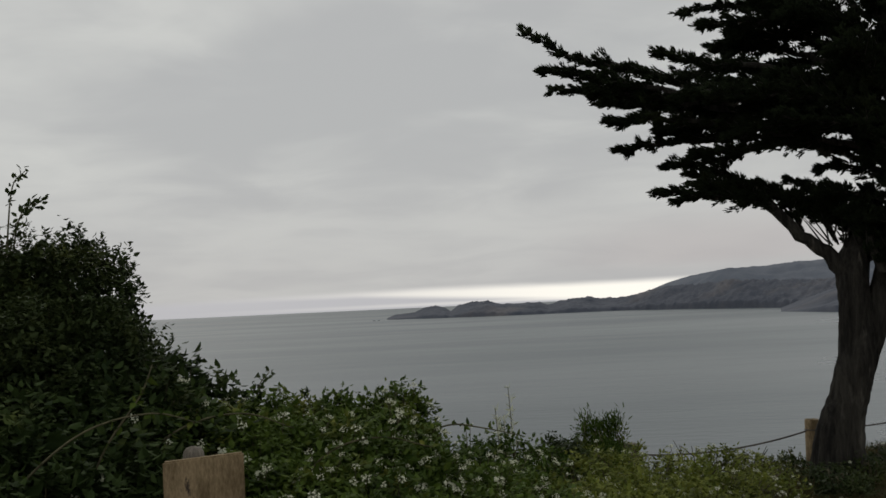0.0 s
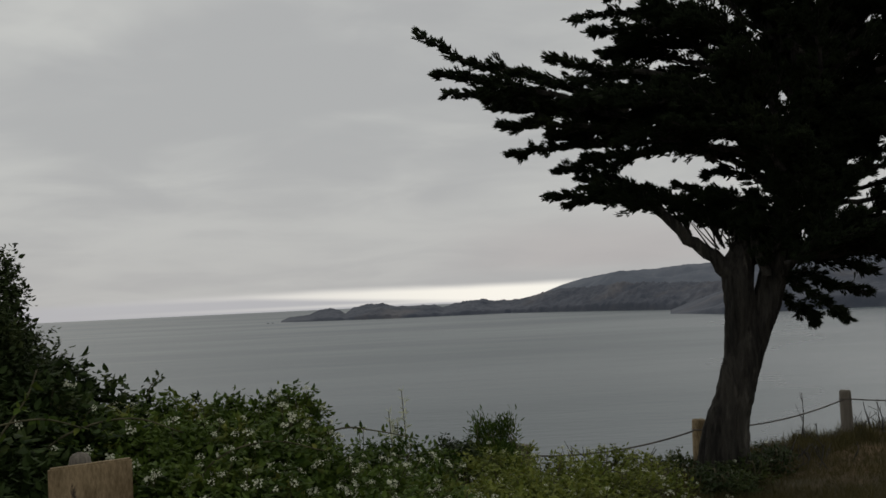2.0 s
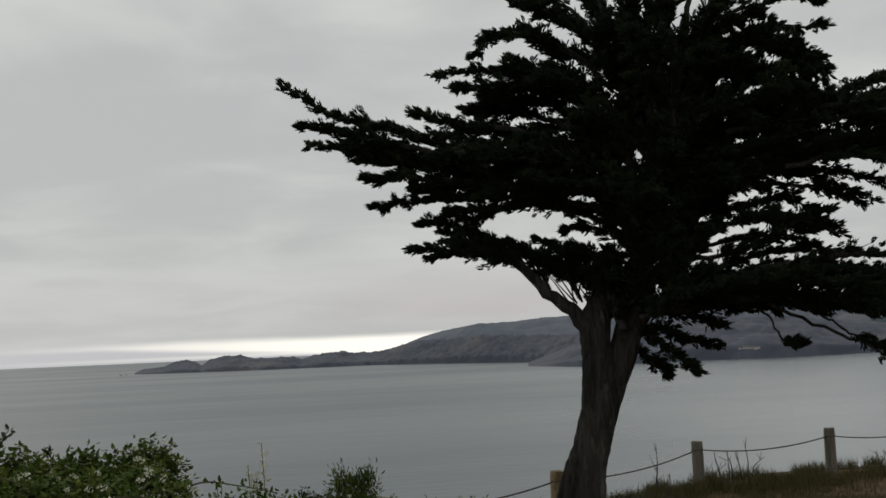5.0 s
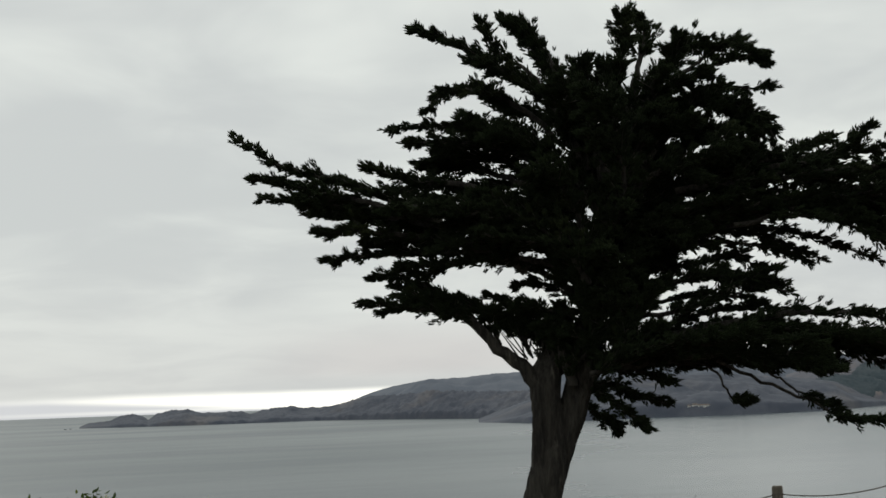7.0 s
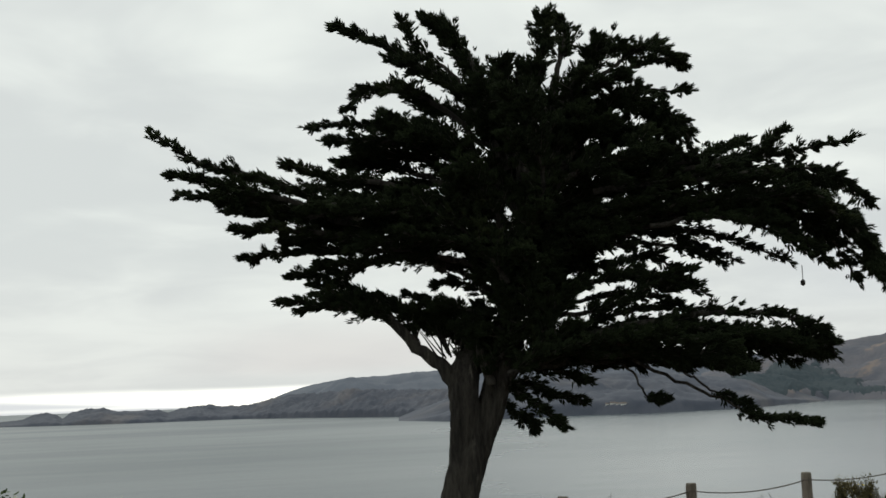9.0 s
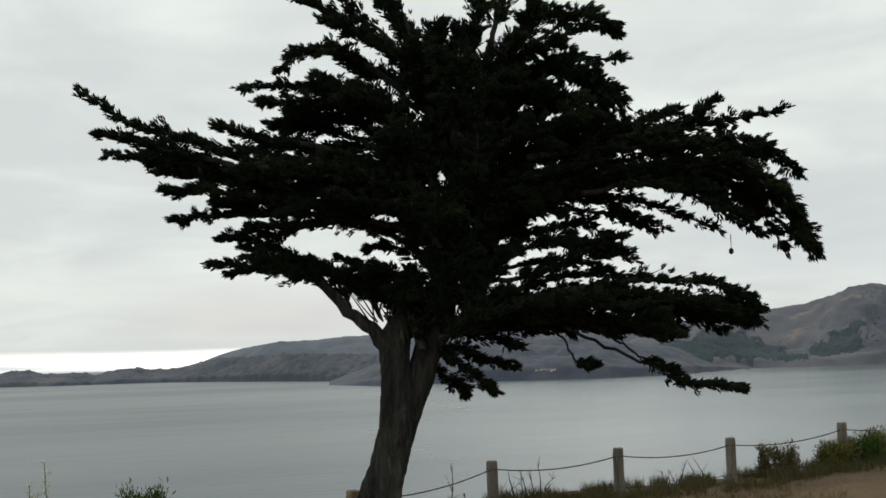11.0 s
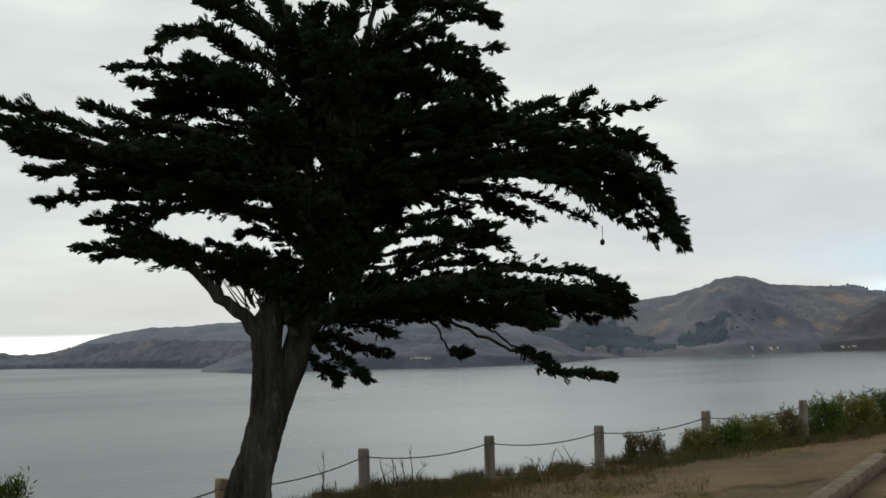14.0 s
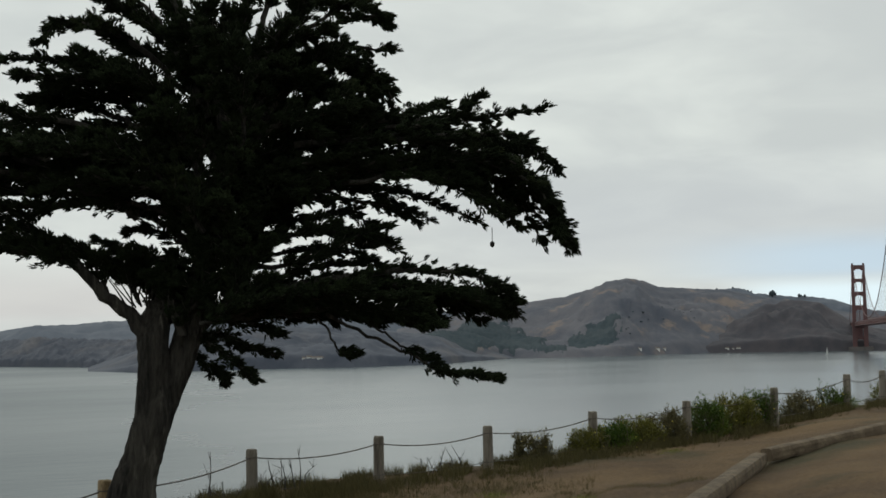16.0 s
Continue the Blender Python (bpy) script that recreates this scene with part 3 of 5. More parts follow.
def house(place, turn, size, label):
    """A white gabled house: walls, roof, door and windows."""
    w, d, h = size
    ob = thing("house", label, "house", place, turn, "white houses by the water")
    bm = bmesh.new()
    vs = [bm.verts.new(p) for p in ((-w / 2, -d / 2, -3), (w / 2, -d / 2, -3), (w / 2, d / 2, -3), (-w / 2, d / 2, -3), (-w / 2, -d / 2, h), (w / 2, -d / 2, h), (w / 2, d / 2, h), (-w / 2, d / 2, h), (-w / 2, 0, h * 1.5), (w / 2, 0, h * 1.5))]
    for q in ((0, 1, 5, 4), (2, 3, 7, 6), (1, 2, 6, 9, 5), (3, 0, 4, 8, 7)):
        bm.faces.new([vs[k] for k in q])
    part("wall", bm, HOUSE_WHITE, ob)
    bm = bmesh.new()
    o, t = 0.5, 0.3
    for sy in (-1, 1):
        a = [bm.verts.new(p) for p in ((-w / 2 - o, sy * (d / 2 + o), h - 0.3), (w / 2 + o, sy * (d / 2 + o), h - 0.3), (w / 2 + o, 0, h * 1.5 + 0.1), (-w / 2 - o, 0, h * 1.5 + 0.1))]
        b = [bm.verts.new(v.co + Vector((0, 0, t))) for v in a]
        bm.faces.new(a), bm.faces.new(b)
        for k in range(4):
            bm.faces.new((a[k], a[(k + 1) % 4], b[(k + 1) % 4], b[k]))
    part("roof", bm, HOUSE_ROOF, ob)
    for k in range(3):
        bm = bmesh.new()
        bmesh.ops.create_cube(bm, size=1, matrix=Matrix.LocRotScale((w * (k - 1) * 0.3, -d / 2 - 0.02, h * 0.5), None, (w * 0.12, 0.2, h * 0.35)))
        part("window" if k != 1 else "door", bm, HOUSE_ROOF, ob)
    return ob


def on_shore(a, inland, crest, shore, deep, seed, gully, cliff):
    """The lowest standing on a shore, a little inland."""
    d = float(knots(a, shore)) + inland
    return polar(a, d, hill_height(a, d - 6, crest, shore, deep, seed, gully, cliff) + 2.0)


for a, size in ((24.75, (8, 6, 4)), (24.98, (10, 6, 5)), (25.22, (9, 6, 4)), (25.48, (12, 6, 4.5))):
    house(on_shore(a, 16, STEP_CREST, STEP_SHORE, 420, 3.0, 0.005, 0.22), radians(-a + 8), size, "small white gabled house on the shore under the hill")
for a, size in ((40.1, (8, 6, 5)), (40.9, (10, 6, 5)), (41.2, (7, 6, 4.5)), (43.95, (11, 7, 6)), (44.2, (8, 6, 5)), (44.45, (11, 7, 6))):
    house(on_shore(a, 24 if a < 42 else 8, PEAK_CREST, PEAK_SHORE, 950, 4.0, 0.0028, 0.08) if a < 42 else on_shore(a, 10, FRONT_CREST, ((41.6, 3330), (44.3, 3400), (53, 3500)), 330, 6.0, 0.005, 0.25), radians(-a + 8), size, "small white gabled house on the shore under the hill")


def box(bm, centre, size, turn=None):
    bmesh.ops.create_cube(bm, size=1, matrix=Matrix.LocRotScale(centre, turn, size))


def suspension_bridge():
    """Red-orange suspension bridge: the far tower, the deck on its truss, main cables and hangers."""
    foot, other = polar(49.67, 3465, SEA), polar(51.35, 2190, SEA)
    run = (other - foot)
    turn = math.atan2(run.y, run.x)
    length = run.length
    ob = thing("suspension_bridge", "red-orange suspension bridge with a tall stepped portal tower, across the strait", "bridge", foot, turn)
    top, deck = 227.0, 76.0
    for sy in (-1, 1):
        bm = bmesh.new()
        for lo, hi, w, d in ((0, deck, 15, 11), (deck, 118, 13, 9.5), (118, 155, 11.5, 8.5), (155, 190, 10, 7.5), (190, top, 8.5, 6.5)):
            box(bm, (0, sy * 14, (lo + hi) / 2), (w, d, hi - lo))
        box(bm, (0, sy * 14, top + 2), (7, 5, 5))
        part("tower_leg", bm, BRIDGE_RED, ob)
    for z, h in ((221, 11), (186, 9), (151, 10), (114, 12), (66, 8), (34, 8)):
        bm = bmesh.new()
        box(bm, (0, 0, z), (7, 28, h))
        for sy in (-1, 1):
            box(bm, (0, sy * 8.5, z - h / 2 - 1), (6.5, 4, 4), Euler((sy * 0.78, 0, 0)).to_quaternion())
        part("cross_strut", bm, BRIDGE_RED, ob)
    bm = bmesh.new()
    box(bm, (0, 0, 5), (34, 62, 12))
    part("pier", bm, CONCRETE, ob)
    bm = bmesh.new()
    box(bm, (length / 2 - 180, 0, deck - 1), (length + 360, 27, 2.2))
    part("roadway", bm, BRIDGE_RED, ob)
    h = Heap()
    n = 60
    xs = np.linspace(-330, length, n + 1)
    for sy in (-1, 1):
        for z in (deck - 2, deck - 10):
            h.tube([(xs[0], sy * 13, z), (xs[-1], sy * 13, z)], [1.0, 1.0], 4)
        for k in range(n):
            h.tube([(xs[k], sy * 13, deck - 2), (xs[k + 1], sy * 13, deck - 10)], [0.6, 0.6], 4)
            h.tube([(xs[k], sy * 13, deck - 10), (xs[k], sy * 13, deck - 2)], [0.6, 0.6], 4)
    part_mesh("deck_truss", h.mesh("deck_truss", BRIDGE_RED), ob)
    for sy in (-1, 1):
        h = Heap()
        x = np.linspace(0, length, 50)
        z = deck + 5 + (top - deck - 5) * ((x - length / 2) / (length / 2)) ** 2
        h.tube(np.stack([x, np.full_like(x, sy * 13), z], -1), np.full(len(x), 0.75), 5)
        xb = np.linspace(-330, 0, 14)
        zb = deck + (top - deck) * ((xb + 330) / 330) ** 1.15
        h.tube(np.stack([xb, np.full_like(xb, sy * 13), zb], -1), np.full(len(xb), 0.75), 5)
        part_mesh("main_cable", h.mesh("main_cable", BRIDGE_RED), ob)
        h = Heap()
        for q in np.arange(15, length, 15.2):
            h.tube([(q, sy * 13, deck), (q, sy * 13, deck + 5 + (top - deck - 5) * ((q - length / 2) / (length / 2)) ** 2)], [0.14, 0.14], 3)
        part_mesh("hangers", h.mesh("hangers", BRIDGE_RED), ob, kind="stuff")
    for k in range(5):
        bm = bmesh.new()
        box(bm, (-60 - 60 * k, 0, deck / 2 - 6), (6, 18, deck - 14))
        part("pylon", bm, BRIDGE_RED, ob)
    return ob


suspension_bridge()


def sailing_boat(place, turn):
    ob = thing("sailing_boat", "small white sailing boat under sail on the strait", "boat", place, turn)
    bm = bmesh.new()
    ring = [(-5.5, 1.2), (-2, 1.8), (2.5, 1.5), (6.5, 0)]
    topv = [bm.verts.new((x, y, 1.5)) for x, y in ring] + [bm.verts.new((x, -y, 1.5)) for x, y in ring[2::-1]]
    keel = [bm.verts.new((v.co.x * 0.85, v.co.y * 0.5, -0.5)) for v in topv]
    bm.faces.new(topv), bm.faces.new(keel[::-1])
    for k in range(len(topv)):
        q = (k + 1) % len(topv)
        bm.faces.new((topv[k], keel[k], keel[q], topv[q]))
    part("hull", bm, HOUSE_WHITE, ob)
    h = Heap()
    h.tube([(0.5, 0, 1), (0.5, 0, 17)], [0.18, 0.1], 6)
    part_mesh("mast", h.mesh("mast", HOUSE_WHITE), ob)
    for name, pts in (("mainsail", ((0.3, 0, 2.6), (-5.2, 0.7, 2.4), (0.3, 0, 16.5))), ("headsail", ((6.2, 0, 2), (0.9, 0.8, 2.2), (0.8, 0, 14.5)))):
        bm = bmesh.new()
        a = [bm.verts.new(p) for p in pts]
        b = [bm.verts.new(Vector(p) + Vector((0, 0.06, 0))) for p in pts]
        bm.faces.new(a), bm.faces.new(b[::-1])
        for k in range(3):
            bm.faces.new((a[k], a[(k + 1) % 3], b[(k + 1) % 3], b[k]))
        part(name, bm, SAIL, ob)
    return ob


sailing_boat(polar(48.25, 2930, SEA + 0.2), radians(25))

# ---- the cypress ----
rng = np.random.default_rng(5)
cypress = thing("cypress_tree", "wind-shaped dark green cypress with a leaning grey-brown forked trunk", "tree", (4.70, 15.09, -0.501), radians(-20))
cypress.scale = (0.878, 0.878, 0.878)
TUFTS = [tuft(k) for k in range(5)]


def trunk_piece(name, ctrl, radii, flute, seed, label=""):
    """A fluted, tapering stem of bark."""
    rings = 56
    pts = curve_points(ctrl, rings)
    rad = np.interp(np.linspace(0, 1, rings), np.linspace(0, 1, len(radii)), radii)
    sides = 64
    ang = np.linspace(0, 2 * np.pi, sides, endpoint=False)
    v = []
    for k in range(rings):
        for a in ang:
            twist = a + k * 0.02
            strand = 1 - abs(noise.noise(Vector((math.cos(twist) * 2.4, math.sin(twist) * 2.4, k * 0.012 + seed * 5)))) * 2
            crack = 1 - abs(noise.noise(Vector((math.cos(twist) * 7.0, math.sin(twist) * 7.0, k * 0.05 + seed * 3)))) * 2
            r = rad[k] * (0.9 + flute * math.sin(3 * twist + seed) + flute * 1.8 * strand + 0.06 * crack)
            v.append((pts[k][0] + math.cos(a) * r, pts[k][1] + math.sin(a) * r, pts[k][2]))
    i, j = np.meshgrid(np.arange(rings - 1), np.arange(sides), indexing="ij")
    p, q = i * sides + j, i * sides + (j + 1) % sides
    quad = np.stack([p, q, q + sides, p + sides], -1).reshape(-1, 4)
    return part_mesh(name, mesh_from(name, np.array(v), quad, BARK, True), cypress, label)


trunk_piece("trunk", ((-0.1, 0, -0.7), (-0.04, 0, 0.15), (0.04, 0, 0.6), (0.16, 0, 0.91), (0.27, 0, 1.3), (0.37, 0, 1.69), (0.45, 0, 2.0), (0.52, 0, 2.3)), (0.4, 0.325, 0.28, 0.26, 0.26, 0.2, 0.12, 0.03), 0.1, 1.0)
trunk_piece("stem", ((0.2, 0, 1.15), (0.27, 0, 1.7), (0.31, 0, 2.13), (0.31, 0, 2.5), (0.36, 0.08, 2.85), (0.5, 0.15, 3.2), (0.72, 0.2, 3.6)), (0.17, 0.19, 0.2, 0.2, 0.19, 0.12, 0.05), 0.1, 2.0)
trunk_piece("stem", ((0.32, 0.05, 1.15), (0.47, 0.08, 1.65), (0.64, 0.1, 2.07), (0.75, 0.1, 2.4), (0.84, 0, 2.7), (0.95, 0, 3.2), (1.15, 0, 4.2), (1.3, 0, 5.2), (1.45, 0, 6.2)), (0.17, 0.19, 0.2, 0.19, 0.19, 0.18, 0.14, 0.1, 0.05), 0.1, 3.0)

trunk_piece("stem", ((0.36, 0.12, 1.7), (0.41, 0.14, 2.15), (0.43, 0.15, 2.5), (0.47, 0.16, 2.85), (0.62, 0.2, 3.5)), (0.11, 0.1, 0.09, 0.1, 0.07), 0.08, 4.0)


limb_lines = []


def limb(ctrl, r0, spread, shoots, leafy, mat=NEEDLES):
    """A limb with side shoots, and sprays of scaly foliage along them from the fraction leafy to the tip."""
    ctrl = np.array(ctrl)
    n = 26
    pts = curve_points(ctrl, n)
    pts[1:-1] += rng.normal(0, 0.012, (n - 2, 3))
    limb_lines.append(pts)
    length = np.linalg.norm(np.diff(pts, axis=0), axis=1).sum()
    wood = Heap()
    wood.tube(pts, np.linspace(r0, 0.012, n), 7)
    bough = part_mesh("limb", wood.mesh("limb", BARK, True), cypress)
    at, way, grade = [], [], []
    sticks = Heap()
    tang = np.gradient(pts, axis=0)
    tang /= np.linalg.norm(tang, axis=1)[:, None]

    def clothe(line, start, clumps, size, fade=0.3):
        """Clumps of sprays along a shoot, each opening outwards and a little up."""
        u = np.clip(np.linspace(start, 0.98, clumps) + rng.normal(0, 0.05, clumps), 0, 1)
        idx = u * (len(line) - 1)
        i0 = np.minimum(idx.astype(int), len(line) - 2)
        c = line[i0] + (line[i0 + 1] - line[i0]) * (idx - i0)[:, None]
        d = line[i0 + 1] - line[i0]
        d /= np.linalg.norm(d, axis=1)[:, None] + 1e-9
        for centre, along, k in zip(c, d, u):
            thin = 1 - (1 - fade) * k ** 2
            m = max(3, int(rng.integers(7, 12) * thin))
            q = rng.normal(0, 1, (m, 3)) * np.array([1.0, 1.0, 0.55])
            at.append(centre + q * size * thin * rng.uniform(0.6, 1.1))
            grade.append(np.full(m, 0.55 + 0.45 * thin))
            way.append(along * 1.7 + q * np.array([0.5, 0.5, 0.2]) * thin + rng.normal(0, 0.2, (m, 3)) + np.array([0, 0, 0.14]))

    clothe(pts[int(leafy * n):], 0.1, max(3, int(length * (1 - leafy) * 5)), 0.05, 0.12)
    for k in range(int(shoots * 1.5)):
        u = leafy + (1 - leafy) * (k + rng.uniform()) / (shoots * 1.5)
        i0 = min(int(u * (n - 1)), n - 2)
        t = tang[i0]
        side = np.cross(t, (0, 0, 1.0))
        side /= np.linalg.norm(side) + 1e-9
        taper = 1 - 0.82 * ((u - leafy) / (1 - leafy)) ** 1.2
        d = t * rng.uniform(0.4, 1.0) + side * rng.choice((-1, 1)) * rng.uniform(0.25, 1.0) + np.array([0, 0, rng.normal(0.0, 0.19)])
        d /= np.linalg.norm(d)
        reach = spread * rng.uniform(0.65, 1.65) * taper
        line = pts[i0] + d * reach * np.linspace(0, 1, 5)[:, None]
        line[:, 2] += np.linspace(0, 1, 5) ** 2 * reach * rng.uniform(-0.1, 0.2)
        sticks.tube(line, np.linspace(0.014, 0.004, 5), 3)
        clothe(line, 0.2, max(2, int(round(reach * 5.0))), 0.056 * (0.45 + 0.55 * taper), 0.45)
    part_mesh("twig_growth", sticks.mesh("twig_growth", BARK), bough, kind="stuff")
    at, way, grade = np.concatenate(at), np.concatenate(way), np.concatenate(grade)
    h = Heap()
    pick = rng.integers(0, len(TUFTS), len(at))
    for k, (v, f) in enumerate(TUFTS):
        m = pick == k
        if m.any():
            spray = aimed(at[m], way[m], rng.uniform(0.09, 0.175, m.sum()), rng)
            spray[:, :, :2] *= grade[m][:, None, None]
            h.copies(v, f, spray)
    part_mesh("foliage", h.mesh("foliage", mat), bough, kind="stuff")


limb(((0.12, 0, 4.25), (-0.6, -0.1, 4.94), (-1.73, -0.25, 5.35), (-2.53, -0.32, 5.66), (-3.34, -0.4, 5.89), (-4.12, -0.5, 6.41)), 0.1, 0.4, 26, 0.3)
limb(((-1.08, -0.2, 5.01), (-2.42, -0.47, 5.4), (-3.02, -0.73, 5.54), (-3.66, -1, 5.64)), 0.05, 0.35, 16, 0.3)
limb(((-1, -0.2, 4.92), (-2.26, -0.03, 5.25), (-3.13, 0.13, 5.47), (-3.94, 0.3, 5.59)), 0.05, 0.38, 18, 0.2)
limb(((-0.61, -0, 4.68), (-1.81, 0.27, 5.06), (-2.53, 0.53, 5.26), (-3.3, 0.8, 5.37)), 0.05, 0.4, 18, 0.2)
limb(((-0.31, -0.2, 4.56), (-1.39, -0.4, 4.77), (-2.17, -0.6, 4.87), (-2.85, -0.8, 4.86)), 0.06, 0.36, 20, 0.2)
limb(((-0.32, 0, 4.59), (-1.29, 0.07, 4.59), (-2.31, 0.13, 4.62), (-2.91, 0.2, 4.53)), 0.05, 0.34, 18, 0.2)
limb(((-0.71, 0.2, 4.53), (-1.33, 0.43, 4.36), (-1.81, 0.67, 4.31), (-2.34, 0.9, 4.3)), 0.04, 0.32, 14, 0.2)
limb(((-0.65, -0, 3.56), (-0.98, 0.17, 3.88), (-1.42, 0.33, 4.09), (-1.91, 0.5, 4.15)), 0.05, 0.32, 12, 0.3)
limb(((0.26, -0, 2.43), (0.03, -0.07, 2.82), (-0.28, -0.13, 3.09), (-0.71, -0.2, 3.55), (-1.11, -0.27, 3.71), (-1.75, -0.33, 3.78), (-2.29, -0.4, 3.87)), 0.125, 0.3, 22, 0.55)
limb(((-0.73, -0, 3.56), (-1.15, 0.17, 3.93), (-1.59, 0.33, 3.87), (-2.13, 0.5, 3.8)), 0.05, 0.26, 9, 0.3)
limb(((0.23, -0, 5.06), (-0.73, -0.23, 5.53), (-1.44, -0.47, 5.58), (-2.09, -0.7, 5.8)), 0.06, 0.38, 18, 0.35)
limb(((0.24, 0.3, 5.53), (-0.44, 0.5, 5.84), (-0.8, 0.7, 5.98), (-1.55, 0.9, 6.1)), 0.05, 0.34, 15, 0.3)
limb(((0.51, -0, 5.72), (-0.13, -0.2, 6.03), (-0.86, -0.4, 6.13), (-1.57, -0.6, 6.12)), 0.05, 0.36, 17, 0.3)
limb(((0.51, 0.2, 5.93), (-0.08, 0.43, 6.38), (-1.04, 0.67, 6.62), (-2.06, 0.9, 6.67)), 0.05, 0.26, 16, 0.3)
limb(((0.77, -0, 6.05), (0.13, -0.13, 6.65), (-0.51, -0.25, 6.92), (-0.96, -0.38, 6.89), (-1.24, -0.5, 6.54)), 0.05, 0.26, 16, 0.3)
limb(((0.93, -0, 5.87), (0.47, 0.1, 6.9), (-0.28, 0.2, 7.44), (-0.96, 0.3, 7.85), (-1.53, 0.4, 8.13)), 0.06, 0.36, 30, 0.15)
limb(((0.79, -0.2, 6.34), (0.32, -0.33, 7.09), (-0.15, -0.47, 7.42), (-0.4, -0.6, 7.9)), 0.04, 0.16, 9, 0.45)
limb(((1.09, 0.2, 5.73), (0.8, 0.2, 6.86), (0.32, 0.2, 7.62), (-0.13, 0.2, 8.13)), 0.06, 0.36, 28, 0.15)
limb(((0.88, 0, 6.64), (0.59, 0.1, 7.41), (0.32, 0.1, 7.8), (0.05, 0.1, 8.04)), 0.05, 0.26, 14, 0.4)
limb(((2.42, 0.3, 6.98), (3.03, 0.35, 7.24), (3.55, 0.4, 7.35), (3.79, 0.45, 7.25)), 0.03, 0.2, 10, 0.3)
limb(((5.44, 0.1, 5.23), (6.07, 0.2, 4.69), (6.38, 0.2, 4.2), (6.56, 0.3, 3.79)), 0.03, 0.26, 14, 0.1)
limb(((1.32, 0, 5.18), (1.13, 0.1, 6.57), (0.73, 0.2, 7.13), (0.49, 0.3, 7.51)), 0.07, 0.42, 16, 0.3)
limb(((1.39, -0, 5.01), (1.46, -0.1, 6.5), (1.66, -0.2, 7.32), (1.72, -0.3, 7.95)), 0.07, 0.4, 32, 0.2)
limb(((1.6, -0.2, 6.05), (1.86, -0.03, 7.1), (2.02, 0.13, 7.74), (1.92, 0.3, 8.06)), 0.06, 0.32, 12, 0.4)
limb(((1.59, 0.2, 5.71), (1.99, 0.27, 6.82), (2.53, 0.35, 7.47), (3.05, 0.42, 7.55), (3.86, 0.5, 7.38)), 0.06, 0.32, 30, 0.2)
limb(((1.86, -0, 6.17), (2.21, -0.2, 6.87), (2.38, -0.4, 7.23), (2.46, -0.6, 7.43)), 0.05, 0.3, 10, 0.4)
limb(((2.33, 0.3, 6.99), (2.88, 0.5, 7.36), (3.35, 0.7, 7.66), (3.67, 0.9, 7.61)), 0.04, 0.28, 10, 0.3)
limb(((1.76, 0.1, 5.68), (2.39, 0.27, 6.5), (3.02, 0.43, 6.88), (3.9, 0.6, 6.88)), 0.05, 0.24, 14, 0.35)
limb(((1.74, -0, 5.5), (2.35, -0.2, 6.27), (2.83, -0.4, 6.54), (3.32, -0.6, 6.34), (3.5, -0.8, 5.88)), 0.06, 0.36, 20, 0.3)
limb(((1.75, 0.3, 5.38), (2.64, 0.53, 6.07), (3.28, 0.77, 6.39), (3.83, 1, 6.33)), 0.05, 0.34, 15, 0.3)
limb(((1.46, -0, 4.68), (2.29, -0.15, 5.2), (3.36, -0.3, 5.62), (4.69, -0.45, 5.63), (5.97, -0.6, 5.83)), 0.07, 0.36, 40, 0.1)
limb(((3.51, -0.3, 5.53), (4.22, -0.4, 5.6), (4.65, -0.5, 5.73), (5, -0.6, 6.01)), 0.04, 0.26, 12, 0.3)
limb(((3.17, 0.2, 5.55), (3.78, 0.33, 5.81), (4.32, 0.47, 5.96), (4.69, 0.6, 6.09)), 0.04, 0.32, 14, 0.2)
limb(((1.54, 0.2, 4.61), (2.99, 0.27, 5.15), (4.02, 0.35, 5.5), (5.7, 0.43, 5.56), (6.47, 0.5, 5.01)), 0.06, 0.4, 40, 0.1)
limb(((4.05, 0.6, 5.41), (4.95, 0.83, 5.58), (5.77, 1.07, 5.5), (6.34, 1.3, 5.38)), 0.04, 0.38, 16, 0.1)
limb(((1.61, -0, 4.42), (3.07, -0.23, 4.74), (4.66, -0.45, 5.17), (5.75, -0.68, 4.65), (6.12, -0.9, 3.82)), 0.06, 0.32, 40, 0.1)
limb(((4.38, 0.2, 5.08), (5.24, 0.4, 4.99), (5.84, 0.6, 4.56), (6.26, 0.8, 3.89)), 0.04, 0.3, 16, 0.2)
limb(((3.04, -0.5, 4.71), (3.82, -0.63, 4.78), (4.56, -0.77, 4.61), (5.12, -0.9, 4.17)), 0.04, 0.26, 14, 0.2)
limb(((1.43, -0, 4.02), (1.86, 0.17, 4.39), (2.88, 0.33, 4.56), (3.98, 0.5, 4.46)), 0.05, 0.3, 14, 0.2)
limb(((1.42, 0.1, 3.69), (1.91, -0.13, 3.9), (2.86, -0.37, 4.02), (3.76, -0.6, 3.71)), 0.05, 0.3, 15, 0.2)
limb(((1.54, 0.4, 4.3), (2.76, 0.67, 4.77), (3.64, 0.93, 4.7), (4.6, 1.2, 4.32)), 0.04, 0.26, 12, 0.3)
limb(((1.33, 0.3, 3.55), (2.19, 0.5, 3.78), (2.96, 0.7, 3.84), (3.57, 0.9, 3.66)), 0.04, 0.26, 10, 0.3)
limb(((0.79, -0, 2.41), (1.21, -0.12, 2.88), (2.19, -0.24, 3.22), (3.78, -0.36, 3.46), (4.93, -0.48, 3.35), (5.55, -0.6, 2.94)), 0.09, 0.42, 44, 0.15)
limb(((1.38, 0.2, 2.88), (2.47, 0.3, 3.09), (3.89, 0.4, 3.25), (5.14, 0.5, 3.16), (5.63, 0.6, 2.85)), 0.08, 0.46, 34, 0.15)
